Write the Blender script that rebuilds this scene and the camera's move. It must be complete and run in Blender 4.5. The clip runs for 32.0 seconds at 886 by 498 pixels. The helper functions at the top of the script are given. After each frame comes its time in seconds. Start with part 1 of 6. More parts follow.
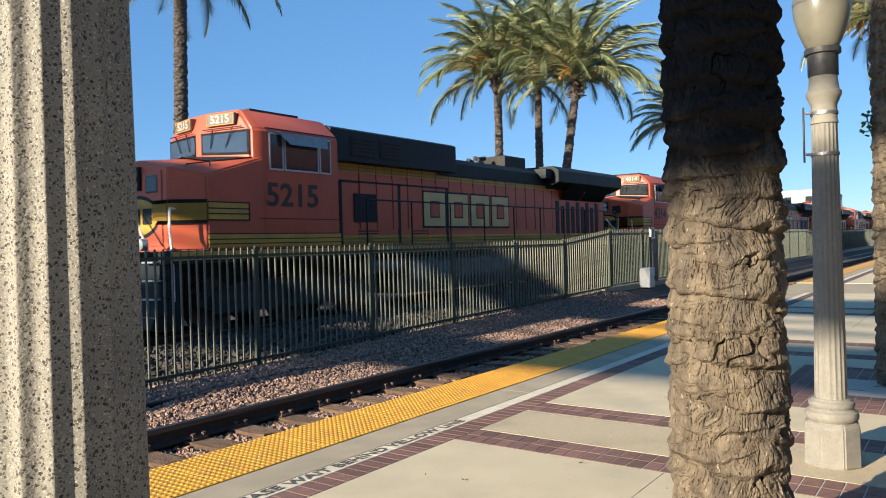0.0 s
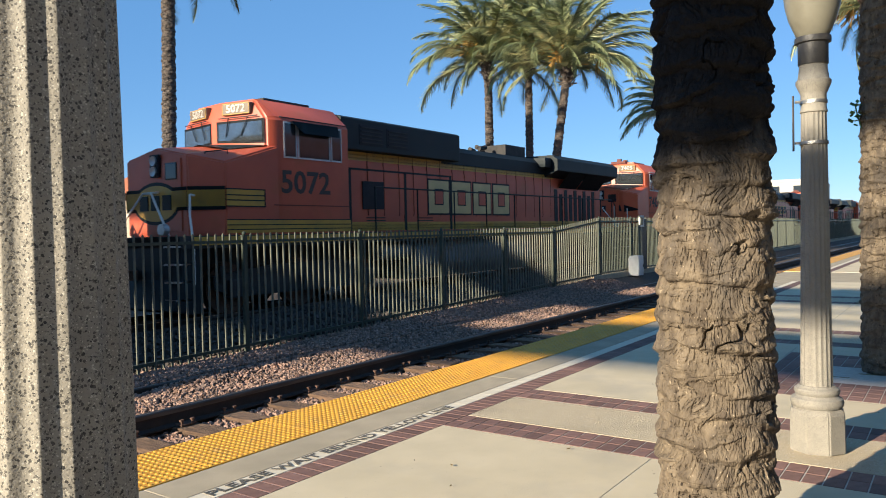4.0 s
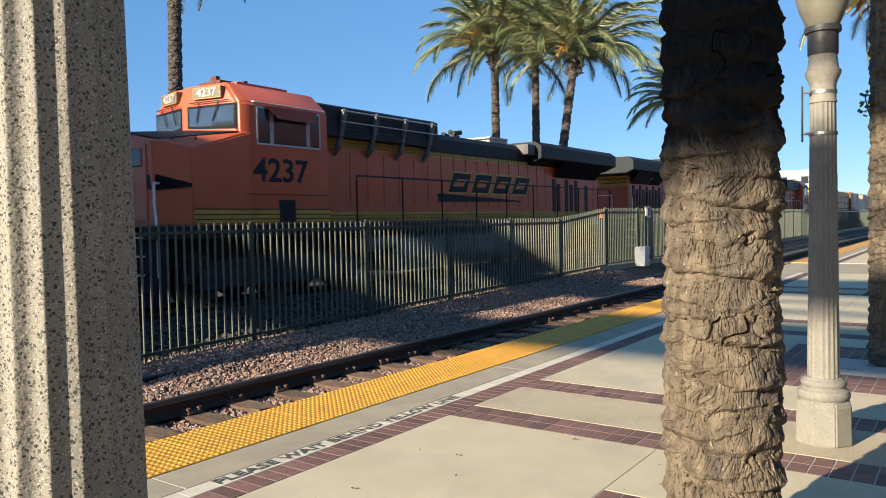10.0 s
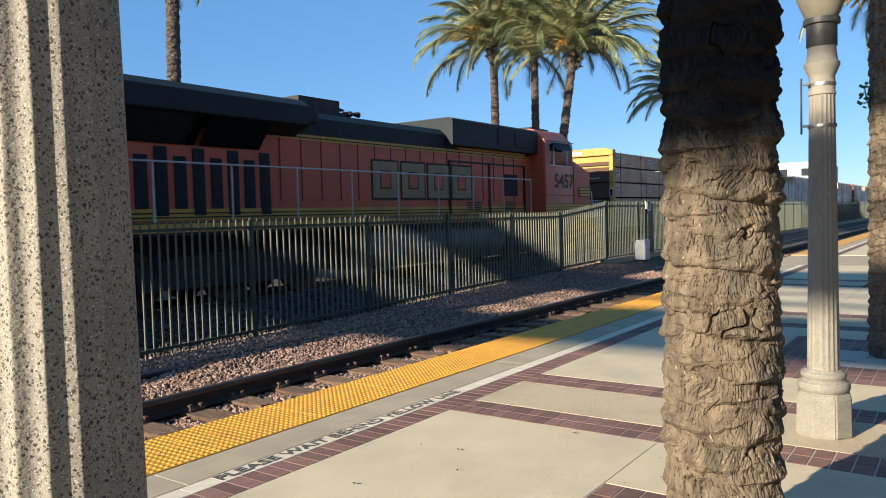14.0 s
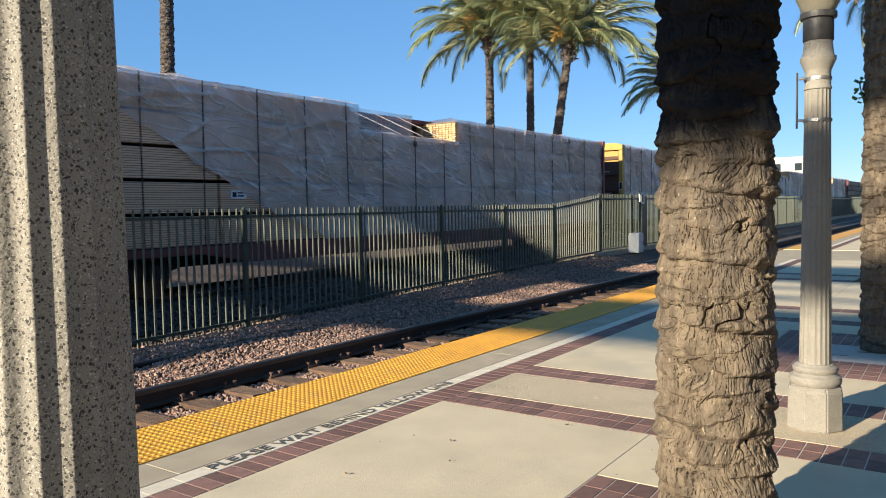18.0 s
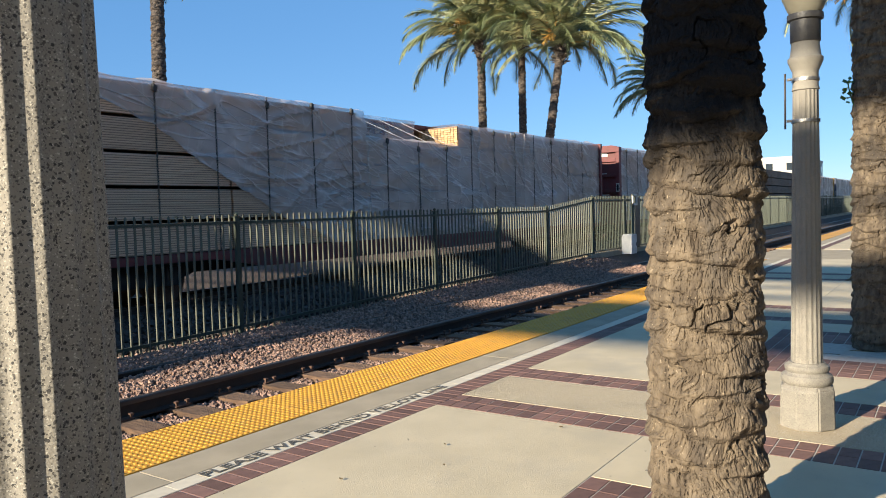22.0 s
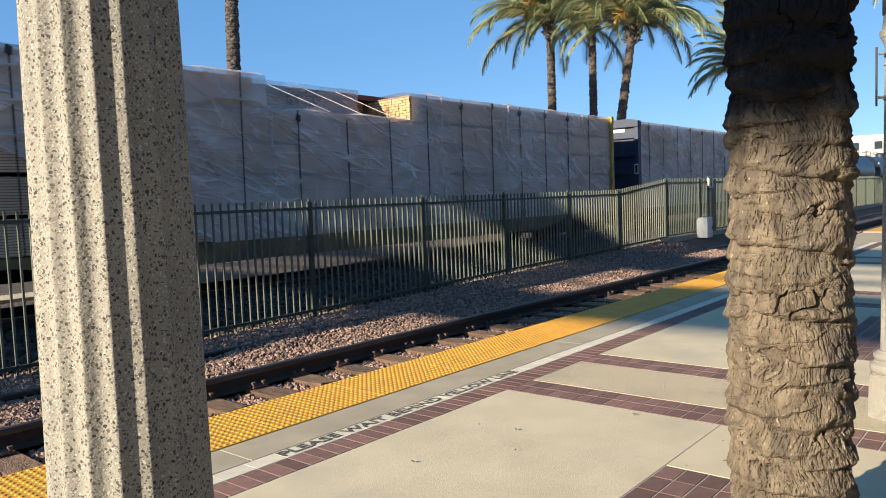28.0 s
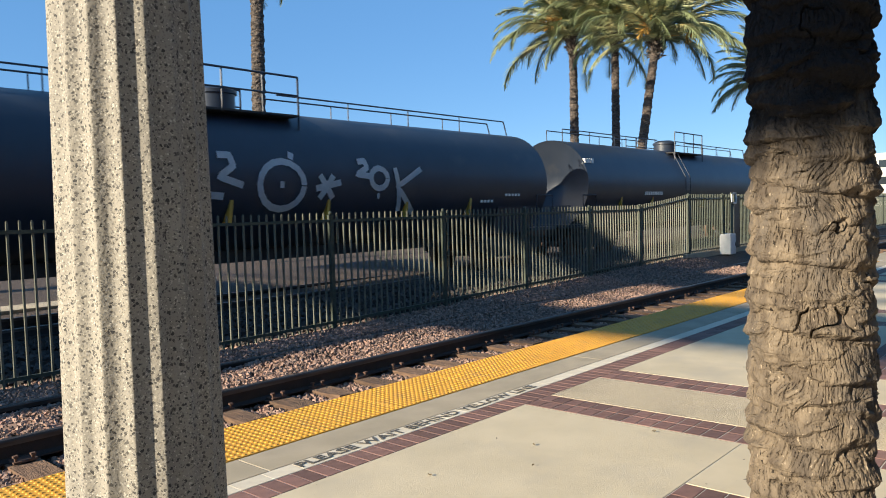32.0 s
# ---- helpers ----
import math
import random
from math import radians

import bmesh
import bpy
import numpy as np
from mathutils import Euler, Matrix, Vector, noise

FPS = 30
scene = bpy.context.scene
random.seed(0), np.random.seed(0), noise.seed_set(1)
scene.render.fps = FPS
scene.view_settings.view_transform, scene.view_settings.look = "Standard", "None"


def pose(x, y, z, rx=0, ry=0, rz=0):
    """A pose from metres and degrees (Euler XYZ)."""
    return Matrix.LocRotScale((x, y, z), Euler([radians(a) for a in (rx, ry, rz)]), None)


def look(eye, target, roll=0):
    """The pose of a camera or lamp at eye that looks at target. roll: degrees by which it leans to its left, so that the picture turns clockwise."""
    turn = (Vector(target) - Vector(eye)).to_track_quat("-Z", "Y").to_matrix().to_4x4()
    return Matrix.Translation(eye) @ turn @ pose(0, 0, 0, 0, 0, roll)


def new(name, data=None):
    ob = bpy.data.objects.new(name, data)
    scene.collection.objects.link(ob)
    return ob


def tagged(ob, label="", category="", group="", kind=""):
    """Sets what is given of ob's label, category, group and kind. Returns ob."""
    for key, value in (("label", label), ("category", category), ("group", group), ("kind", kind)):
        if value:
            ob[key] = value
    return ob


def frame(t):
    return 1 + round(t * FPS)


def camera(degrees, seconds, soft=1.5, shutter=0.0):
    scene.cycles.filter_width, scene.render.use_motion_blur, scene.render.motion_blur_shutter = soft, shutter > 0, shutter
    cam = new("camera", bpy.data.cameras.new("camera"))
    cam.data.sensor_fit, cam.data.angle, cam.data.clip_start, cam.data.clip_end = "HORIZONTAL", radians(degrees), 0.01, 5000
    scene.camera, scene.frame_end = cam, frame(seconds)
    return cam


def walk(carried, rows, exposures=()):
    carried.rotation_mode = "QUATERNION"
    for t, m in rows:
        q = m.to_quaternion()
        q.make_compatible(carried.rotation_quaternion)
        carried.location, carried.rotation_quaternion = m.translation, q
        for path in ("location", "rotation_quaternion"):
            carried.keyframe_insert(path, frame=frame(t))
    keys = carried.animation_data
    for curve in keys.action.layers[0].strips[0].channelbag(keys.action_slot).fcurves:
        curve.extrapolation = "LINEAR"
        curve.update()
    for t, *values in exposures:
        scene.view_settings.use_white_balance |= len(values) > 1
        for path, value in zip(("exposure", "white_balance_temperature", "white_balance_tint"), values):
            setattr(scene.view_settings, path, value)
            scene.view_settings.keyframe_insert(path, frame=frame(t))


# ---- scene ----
PATH = [
    (0, -4.356, -4.354, 1.398, 35.80, -0.34, -1.61),
    (0.5, -4.356, -4.356, 1.398, 35.84, -0.41, -1.64),
    (1, -4.356, -4.358, 1.399, 35.74, -0.49, -1.63),
    (1.5, -4.358, -4.354, 1.400, 35.52, -0.61, -1.50),
    (2, -4.357, -4.351, 1.398, 35.32, -0.78, -1.44),
    (2.5, -4.355, -4.349, 1.396, 35.14, -1.00, -1.37),
    (3, -4.350, -4.348, 1.393, 35.08, -1.21, -1.31),
    (3.5, -4.352, -4.349, 1.393, 35.06, -1.32, -1.31),
    (5.5, -4.354, -4.353, 1.396, 34.95, -1.32, -1.34),
    (6, -4.353, -4.355, 1.398, 35.05, -1.36, -1.39),
    (6.5, -4.358, -4.353, 1.400, 35.11, -1.41, -1.36),
    (7, -4.355, -4.349, 1.400, 35.17, -1.49, -1.36),
    (7.5, -4.355, -4.350, 1.399, 35.21, -1.59, -1.29),
    (8, -4.353, -4.349, 1.397, 35.26, -1.70, -1.26),
    (8.5, -4.355, -4.350, 1.398, 35.33, -1.78, -1.28),
    (9, -4.352, -4.351, 1.399, 35.44, -1.88, -1.24),
    (9.5, -4.354, -4.348, 1.399, 35.50, -1.99, -1.28),
    (10, -4.352, -4.346, 1.395, 35.49, -2.09, -1.17),
    (10.5, -4.351, -4.345, 1.395, 35.43, -2.20, -1.11),
    (11, -4.351, -4.344, 1.396, 35.39, -2.29, -1.06),
    (11.5, -4.356, -4.344, 1.397, 35.35, -2.34, -1.13),
    (12, -4.353, -4.345, 1.396, 35.40, -2.38, -1.20),
    (12.5, -4.355, -4.348, 1.396, 35.45, -2.39, -1.32),
    (13, -4.354, -4.352, 1.398, 35.52, -2.40, -1.49),
    (13.5, -4.351, -4.353, 1.398, 35.55, -2.42, -1.57),
    (14, -4.351, -4.351, 1.397, 35.53, -2.49, -1.59),
    (14.5, -4.352, -4.347, 1.397, 35.44, -2.65, -1.51),
    (16.5, -4.349, -4.345, 1.394, 34.86, -3.30, -1.06),
    (17, -4.350, -4.345, 1.396, 34.93, -3.31, -1.05),
    (17.5, -4.348, -4.342, 1.396, 35.03, -3.22, -1.01),
    (18, -4.346, -4.342, 1.395, 35.05, -3.17, -1.05),
    (18.5, -4.346, -4.341, 1.395, 35.02, -3.09, -1.09),
    (19, -4.347, -4.345, 1.397, 34.97, -3.07, -1.20),
    (19.5, -4.348, -4.350, 1.398, 34.85, -3.00, -1.34),
    (20, -4.346, -4.354, 1.400, 34.73, -2.96, -1.46),
    (20.5, -4.346, -4.357, 1.401, 34.66, -2.94, -1.58),
    (21, -4.345, -4.357, 1.399, 34.64, -2.94, -1.63),
    (21.5, -4.345, -4.358, 1.398, 34.61, -2.89, -1.68),
    (22, -4.344, -4.358, 1.399, 34.61, -2.92, -1.71),
    (22.5, -4.342, -4.357, 1.399, 34.60, -2.86, -1.69),
    (23, -4.338, -4.352, 1.397, 34.64, -2.69, -1.82),
    (23.5, -4.343, -4.350, 1.399, 34.78, -2.37, -1.98),
    (24, -4.347, -4.351, 1.400, 35.11, -2.03, -2.25),
    (24.5, -4.348, -4.352, 1.399, 35.67, -1.99, -2.50),
    (25, -4.352, -4.353, 1.396, 36.44, -2.21, -2.62),
    (25.5, -4.349, -4.350, 1.396, 37.29, -2.77, -2.59),
    (27.5, -4.345, -4.344, 1.401, 39.64, -4.02, -2.39),
    (28, -4.342, -4.342, 1.401, 39.93, -3.93, -2.19),
    (28.5, -4.338, -4.341, 1.399, 40.19, -3.59, -2.05),
    (29, -4.335, -4.341, 1.396, 40.43, -3.25, -1.93),
    (29.5, -4.335, -4.343, 1.398, 40.79, -3.05, -1.87),
    (30, -4.338, -4.346, 1.397, 41.16, -2.98, -1.77),
    (30.5, -4.345, -4.346, 1.393, 41.40, -3.01, -1.62),
    (31, -4.341, -4.350, 1.396, 41.56, -2.94, -1.62),
    (31.5, -4.339, -4.356, 1.397, 41.54, -2.85, -1.66),
    (32, -4.345, -4.356, 1.398, 41.49, -2.82, -1.67),
]
cam = camera(61.5, 32.0, soft=1.0, shutter=0.08)
walk(cam, [(t, pose(x, y, z, 90 + tilt, 0, turn - 90) @ pose(0, 0, 0, 0, 0, roll)) for t, x, y, z, turn, tilt, roll in PATH])

# ---- light: low morning sun from down the line, clear sky ----
SUN_AZ, SUN_EL = radians(166.0), radians(19.15)
world = bpy.data.worlds.new("sky")
scene.world = world
world.use_nodes = True
wn = world.node_tree.nodes
sky = wn.new("ShaderNodeTexSky")
sky.sky_type = "NISHITA"
sky.sun_disc = False
sky.sun_elevation = SUN_EL
sky.sun_rotation = radians(90) - SUN_AZ
sky.altitude = 1500
sky.air_density, sky.dust_density, sky.ozone_density = 1.0, 0.0, 4.0
# clear air with a little haze: the sky's own colours, evened out by a thin blue veil
veil = wn.new("ShaderNodeMix")
veil.data_type, veil.blend_type = "RGBA", "MIX"
veil.inputs["Factor"].default_value = 0.60
veil.inputs[7].default_value = (0.55, 1.74, 3.62, 1)
world.node_tree.links.new(sky.outputs["Color"], veil.inputs[6])
wn["Background"].inputs["Strength"].default_value = 0.094
world.node_tree.links.new(veil.outputs[2], wn["Background"].inputs["Color"])
sun = new("sun", bpy.data.lights.new("sun", "SUN"))
sun.data.energy, sun.data.angle, sun.data.color = 5.0, radians(0.53), (1.0, 0.875, 0.67)
sun_from = Vector((math.cos(SUN_AZ) * math.cos(SUN_EL), math.sin(SUN_AZ) * math.cos(SUN_EL), math.sin(SUN_EL)))
sun.matrix_world = look(sun_from * 60, (0, 0, 0))
scene.view_settings.exposure = 1.13


# ---- materials ----
def surf(name, col, col2=None, scale=6.0, rough=0.75, metal=0.0, bump=0.25, bscale=80.0, stain=None, specks=(), rand=0.0,
         stretch=(1, 1, 1), depth=0.01, spec=0.5, isle=0.0, bands=None, alpha=None, upper=None):
    """A procedural surface: two tones by noise, stains at a larger size, specks, fine relief; rand: tone by object."""
    m = bpy.data.materials.new(name)
    m.use_nodes = True
    nt = m.node_tree
    N, L = nt.nodes, nt.links
    b = N["Principled BSDF"]
    b.inputs["Roughness"].default_value = rough
    b.inputs["Metallic"].default_value = metal
    b.inputs["Specular IOR Level"].default_value = spec
    tc = N.new("ShaderNodeTexCoord")
    mp = N.new("ShaderNodeMapping")
    mp.inputs["Scale"].default_value = stretch
    L.new(tc.outputs["Object"], mp.inputs["Vector"])

    def ns(sc, detail=4.0):
        n = N.new("ShaderNodeTexNoise")
        n.inputs["Scale"].default_value, n.inputs["Detail"].default_value = sc, detail
        L.new(mp.outputs["Vector"], n.inputs["Vector"])
        return n.outputs["Fac"]

    def ramp(src, a, z):
        r = N.new("ShaderNodeMapRange")
        r.inputs["From Min"].default_value, r.inputs["From Max"].default_value = a, z
        L.new(src, r.inputs["Value"])
        return r.outputs["Result"]

    def mix(fac, a, z):
        x = N.new("ShaderNodeMix")
        x.data_type = "RGBA"
        L.new(fac, x.inputs["Factor"])
        for k, v in ((6, a), (7, z)):
            if isinstance(v, tuple):
                x.inputs[k].default_value = (*v, 1)
            else:
                L.new(v, x.inputs[k])
        return x.outputs[2]

    c = mix(ramp(ns(scale), 0.35, 0.65), col, col2 or tuple(v * 0.75 for v in col))
    if stain:
        scol, ssc, lo, hi = stain
        c = mix(ramp(ns(ssc, 6.0), lo, hi), c, scol)
    for scol, ssc, size in specks:
        v = N.new("ShaderNodeTexVoronoi")
        v.inputs["Scale"].default_value = ssc
        # uneven outlines: the place is shaken a little before the cells are read
        dn = N.new("ShaderNodeTexNoise")
        dn.inputs["Scale"].default_value = ssc * 1.6
        L.new(mp.outputs["Vector"], dn.inputs["Vector"])
        ds = N.new("ShaderNodeVectorMath")
        ds.operation = "MULTIPLY_ADD"
        L.new(dn.outputs["Color"], ds.inputs[0])
        ds.inputs[1].default_value = (0.9 / ssc,) * 3
        L.new(mp.outputs["Vector"], ds.inputs[2])
        L.new(ds.outputs[0], v.inputs["Vector"])
        w = N.new("ShaderNodeTexWhiteNoise")
        L.new(v.outputs["Position"], w.inputs["Vector"])
        # specks of uneven size: nearer than a radius that differs from cell to cell
        s = N.new("ShaderNodeMath")
        s.operation = "MULTIPLY_ADD"
        L.new(w.outputs["Value"], s.inputs[0])
        s.inputs[1].default_value, s.inputs[2].default_value = size * 1.15, size * -0.15
        d = N.new("ShaderNodeMath")
        d.operation = "LESS_THAN"
        L.new(v.outputs["Distance"], d.inputs[0])
        L.new(s.outputs[0], d.inputs[1])
        c = mix(d.outputs[0], c, scol)
    if bands:
        # thin lines between stacked boards
        period, bcol, share = bands
        sp = N.new("ShaderNodeSeparateXYZ")
        L.new(tc.outputs["Object"], sp.inputs[0])
        dv = N.new("ShaderNodeMath")
        dv.operation = "DIVIDE"
        dv.inputs[1].default_value = period
        L.new(sp.outputs["Z"], dv.inputs[0])
        fr = N.new("ShaderNodeMath")
        fr.operation = "FRACT"
        L.new(dv.outputs[0], fr.inputs[0])
        c = mix(ramp(fr.outputs[0], share, share * 0.4), c, bcol)
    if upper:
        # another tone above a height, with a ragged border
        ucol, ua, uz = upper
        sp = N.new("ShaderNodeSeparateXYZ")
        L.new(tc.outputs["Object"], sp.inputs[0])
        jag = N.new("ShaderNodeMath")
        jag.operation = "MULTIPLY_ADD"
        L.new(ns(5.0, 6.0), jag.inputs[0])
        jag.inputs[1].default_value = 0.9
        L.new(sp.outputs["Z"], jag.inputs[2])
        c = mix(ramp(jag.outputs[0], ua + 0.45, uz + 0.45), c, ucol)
    if alpha:
        L.new(ramp(ns(alpha[2]), 0.3, 0.7), b.inputs["Alpha"])
        rg = b.inputs["Alpha"].links[0].from_node
        rg.inputs["To Min"].default_value, rg.inputs["To Max"].default_value = alpha[0], alpha[1]
    if rand or isle:
        h = N.new("ShaderNodeHueSaturation")
        if rand:
            src = N.new("ShaderNodeObjectInfo").outputs["Random"]
        else:
            src = N.new("ShaderNodeNewGeometry").outputs["Random Per Island"]
        r = N.new("ShaderNodeMapRange")
        r.inputs["To Min"].default_value, r.inputs["To Max"].default_value = 1 - (rand or isle), 1 + (rand or isle)
        L.new(src, r.inputs["Value"])
        L.new(r.outputs["Result"], h.inputs["Value"])
        L.new(c, h.inputs["Color"])
        c = h.outputs["Color"]
    L.new(c, b.inputs["Base Color"])
    if bump:
        bp = N.new("ShaderNodeBump")
        bp.inputs["Strength"].default_value, bp.inputs["Distance"].default_value = bump, depth
        L.new(ns(bscale, 5.0), bp.inputs["Height"])
        L.new(bp.outputs["Normal"], b.inputs["Normal"])
    return m


M = {}
M["concrete"] = surf("concrete", (0.59, 0.50, 0.35), (0.52, 0.44, 0.305), 2.2, 0.85, bump=0.25, bscale=160, stain=((0.36, 0.32, 0.26), 1.3, 0.52, 0.85), specks=(((0.2, 0.17, 0.14), 14, 0.035), ((0.25, 0.22, 0.18), 60, 0.10), ((0.17, 0.14, 0.11), 5, 0.05), ((0.10, 0.085, 0.07), 2.0, 0.022),), spec=0.3)
M["edge_concrete"] = surf("edge_concrete", (0.41, 0.345, 0.25), (0.34, 0.29, 0.21), 3.0, 0.88, bump=0.3, bscale=160, stain=((0.25, 0.22, 0.18), 2.0, 0.55, 0.85), spec=0.25)
M["aggregate"] = surf("aggregate", (0.57, 0.47, 0.32), (0.42, 0.34, 0.225), 90, 0.9, bump=0.8, bscale=110, stain=((0.36, 0.29, 0.2), 2.0, 0.5, 0.8), specks=(((0.62, 0.56, 0.45), 80, 0.35), ((0.16, 0.12, 0.09), 95, 0.28)))
M["paver"] = surf("paver", (0.20, 0.108, 0.085), (0.15, 0.08, 0.066), 14, 0.8, bump=0.3, bscale=120, rand=0.3, stain=((0.20, 0.15, 0.12), 5, 0.55, 0.8))
M["grout"] = surf("grout", (0.50, 0.46, 0.40), (0.42, 0.38, 0.33), 20, 0.9)
M["white_paver"] = surf("white_paver", (0.66, 0.59, 0.46), (0.58, 0.51, 0.40), 12, 0.8, rand=0.06, stain=((0.45, 0.4, 0.33), 4, 0.55, 0.8))
M["letter"] = surf("letter", (0.06, 0.055, 0.05), (0.13, 0.12, 0.1), 60, 0.8)
M["tactile"] = surf("tactile", (0.66, 0.33, 0.03), (0.58, 0.28, 0.03), 5, 0.6, bump=0.1, bscale=60, rand=0.05, stain=((0.42, 0.24, 0.06), 6, 0.55, 0.85))
M["soil"] = surf("soil", (0.15, 0.11, 0.06), (0.22, 0.17, 0.08), 14, 0.95, bump=0.8, bscale=60, depth=0.03)
M["ground"] = surf("ground", (0.20, 0.17, 0.14), (0.14, 0.12, 0.10), 0.6, 0.95, bump=0.5, bscale=9, depth=0.05, stain=((0.26, 0.23, 0.18), 0.08, 0.45, 0.7))
M["ballast_bed"] = surf("ballast_bed", (0.08, 0.065, 0.055), (0.14, 0.11, 0.095), 30, 0.95, bump=1.0, bscale=34, depth=0.05, spec=0.1)
M["stone"] = surf("stone", (0.31, 0.19, 0.14), (0.185, 0.132, 0.11), 9, 0.9, bump=0.3, bscale=60, isle=0.55)
M["stone_dark"] = surf("stone_dark", (0.055, 0.046, 0.04), (0.035, 0.03, 0.027), 9, 0.85, bump=0.3, bscale=60, isle=0.5)
M["tie"] = surf("tie", (0.19, 0.115, 0.07), (0.10, 0.06, 0.04), 5, 0.95, bump=0.9, bscale=24, stretch=(6, 1, 6), rand=0.25, depth=0.02)
M["rail_side"] = surf("rail_side", (0.024, 0.019, 0.017), (0.034, 0.024, 0.02), 12, 0.85, bump=0.4)
M["rail_head"] = surf("rail_head", (0.10, 0.09, 0.085), (0.05, 0.042, 0.038), 20, 0.45, metal=0.6, stretch=(0.1, 1, 1))
M["rust"] = surf("rust", (0.13, 0.07, 0.045), (0.07, 0.04, 0.03), 30, 0.85, bump=0.4)
M["fence"] = surf("fence", (0.150, 0.155, 0.125), (0.120, 0.126, 0.102), 7, 0.3, bump=0.08, rand=0.08, stain=((0.11, 0.105, 0.07), 5, 0.58, 0.8), spec=0.2)
# darker copy of the fence paint, with shade put into the colour
M["fence_shaded"] = surf("fence_shaded", (0.075, 0.088, 0.07), (0.06, 0.07, 0.056), 7, 0.4, bump=0.08, rand=0.08, stain=((0.11, 0.105, 0.07), 5, 0.58, 0.8), spec=0.15)
M["fence_box"] = surf("fence_box", (0.68, 0.68, 0.66), (0.58, 0.58, 0.56), 6, 0.5)
M["terrazzo"] = surf("terrazzo", (0.285, 0.262, 0.22), (0.23, 0.214, 0.184), 9, 0.8, bump=0.35, bscale=210, depth=0.004,
                     specks=(((0.16, 0.15, 0.13), 420, 0.52), ((0.42, 0.395, 0.335), 340, 0.42), ((0.08, 0.074, 0.066), 260, 0.5), ((0.042, 0.040, 0.038), 165, 0.34)))
M["globe"] = surf("globe", (0.20, 0.19, 0.15), (0.165, 0.155, 0.12), 5, 0.3, bump=0.05, stain=((0.11, 0.10, 0.075), 4, 0.55, 0.8))
M["black_metal"] = surf("black_metal", (0.03, 0.03, 0.033), (0.05, 0.048, 0.045), 20, 0.5)
M["steel"] = surf("steel", (0.45, 0.44, 0.42), (0.34, 0.33, 0.31), 20, 0.4, metal=0.9)
M["bark"] = surf("bark", (0.20, 0.158, 0.112), (0.095, 0.074, 0.055), 20, 0.95, bump=1.0, bscale=90, stretch=(1, 1, 0.4), depth=0.014, stain=((0.105, 0.088, 0.072), 6, 0.5, 0.68), specks=(((0.035, 0.028, 0.022), 55, 0.26), ((0.30, 0.24, 0.17), 70, 0.22)), spec=0.15)
# upper bark darker, with the shade up there put into its colour too
M["bark_shade_top"] = surf("bark_shade_top", (0.20, 0.158, 0.112), (0.095, 0.074, 0.055), 20, 0.95, bump=1.0, bscale=90, stretch=(1, 1, 0.4), depth=0.014, stain=((0.105, 0.088, 0.072), 6, 0.5, 0.68), specks=(((0.035, 0.028, 0.022), 55, 0.26), ((0.30, 0.24, 0.17), 70, 0.22)), spec=0.15, upper=((0.017, 0.016, 0.016), 1.42, 1.80))
M["bark_far"] = surf("bark_far", (0.17, 0.135, 0.11), (0.035, 0.03, 0.028), 9, 0.95, bump=1.0, bscale=22, stretch=(1, 1, 2), depth=0.08)
M["leaf"] = surf("leaf", (0.26, 0.29, 0.14), (0.16, 0.195, 0.10), 1.2, 0.5, bump=0, isle=0.35, stain=((0.38, 0.35, 0.17), 0.8, 0.52, 0.74))
M["leaf_green"] = surf("leaf_green", (0.06, 0.16, 0.04), (0.045, 0.12, 0.03), 20, 0.5, bump=0, rand=0.2)
M["leaf_dry"] = surf("leaf_dry", (0.42, 0.25, 0.05), (0.30, 0.17, 0.05), 2, 0.7, bump=0, isle=0.3)
M["wall_far"] = surf("wall_far", (0.5, 0.47, 0.42), (0.42, 0.4, 0.36), 0.5, 0.9)
M["wall_tan"] = surf("wall_tan", (0.42, 0.35, 0.27), (0.36, 0.3, 0.23), 0.5, 0.9)
M["stucco"] = surf("stucco", (0.36, 0.33, 0.30), (0.30, 0.28, 0.25), 2, 0.9, bump=0.4, bscale=60, stain=((0.26, 0.24, 0.21), 0.7, 0.5, 0.8))
M["sky_block_grey"] = surf("sky_block_grey", (0.10, 0.10, 0.10), (0.08, 0.08, 0.08), 3, 0.9, stain=((0.12, 0.12, 0.12), 1, 0.5, 0.8))
M["roof_tile"] = surf("roof_tile", (0.33, 0.11, 0.06), (0.25, 0.09, 0.05), 4, 0.85, bump=0.6, bscale=6, stretch=(6, 1, 1))
M["glass_dark"] = surf("glass_dark", (0.02, 0.025, 0.03), (0.03, 0.035, 0.04), 2, 0.08, bump=0)


# ---- mesh helpers ----
def part(name, bm, material, parent=None, label="", smooth=False):
    """Links a bmesh as one mesh object under a thing or a part."""
    me = bpy.data.meshes.new(name)
    bmesh.ops.recalc_face_normals(bm, faces=bm.faces)
    bm.to_mesh(me)
    bm.free()
    me.materials.append(M[material] if isinstance(material, str) else material)
    if smooth:
        me.polygons.foreach_set("use_smooth", [True] * len(me.polygons))
        try:
            me.set_sharp_from_angle(angle=radians(40))
        except AttributeError:
            pass
    ob = new(name, me)
    if parent:
        ob.parent = parent
    if label:
        tagged(ob, label)
    return ob


def piece(name, me, parent, m):
    """One more object on an existing mesh, under parent."""
    ob = new(name, me)
    ob.parent = parent
    ob.matrix_basis = m
    return ob


def empty(name, x=0, y=0, z=0):
    ob = new(name)
    ob.location = (x, y, z)
    return ob


def B():
    return bmesh.new()


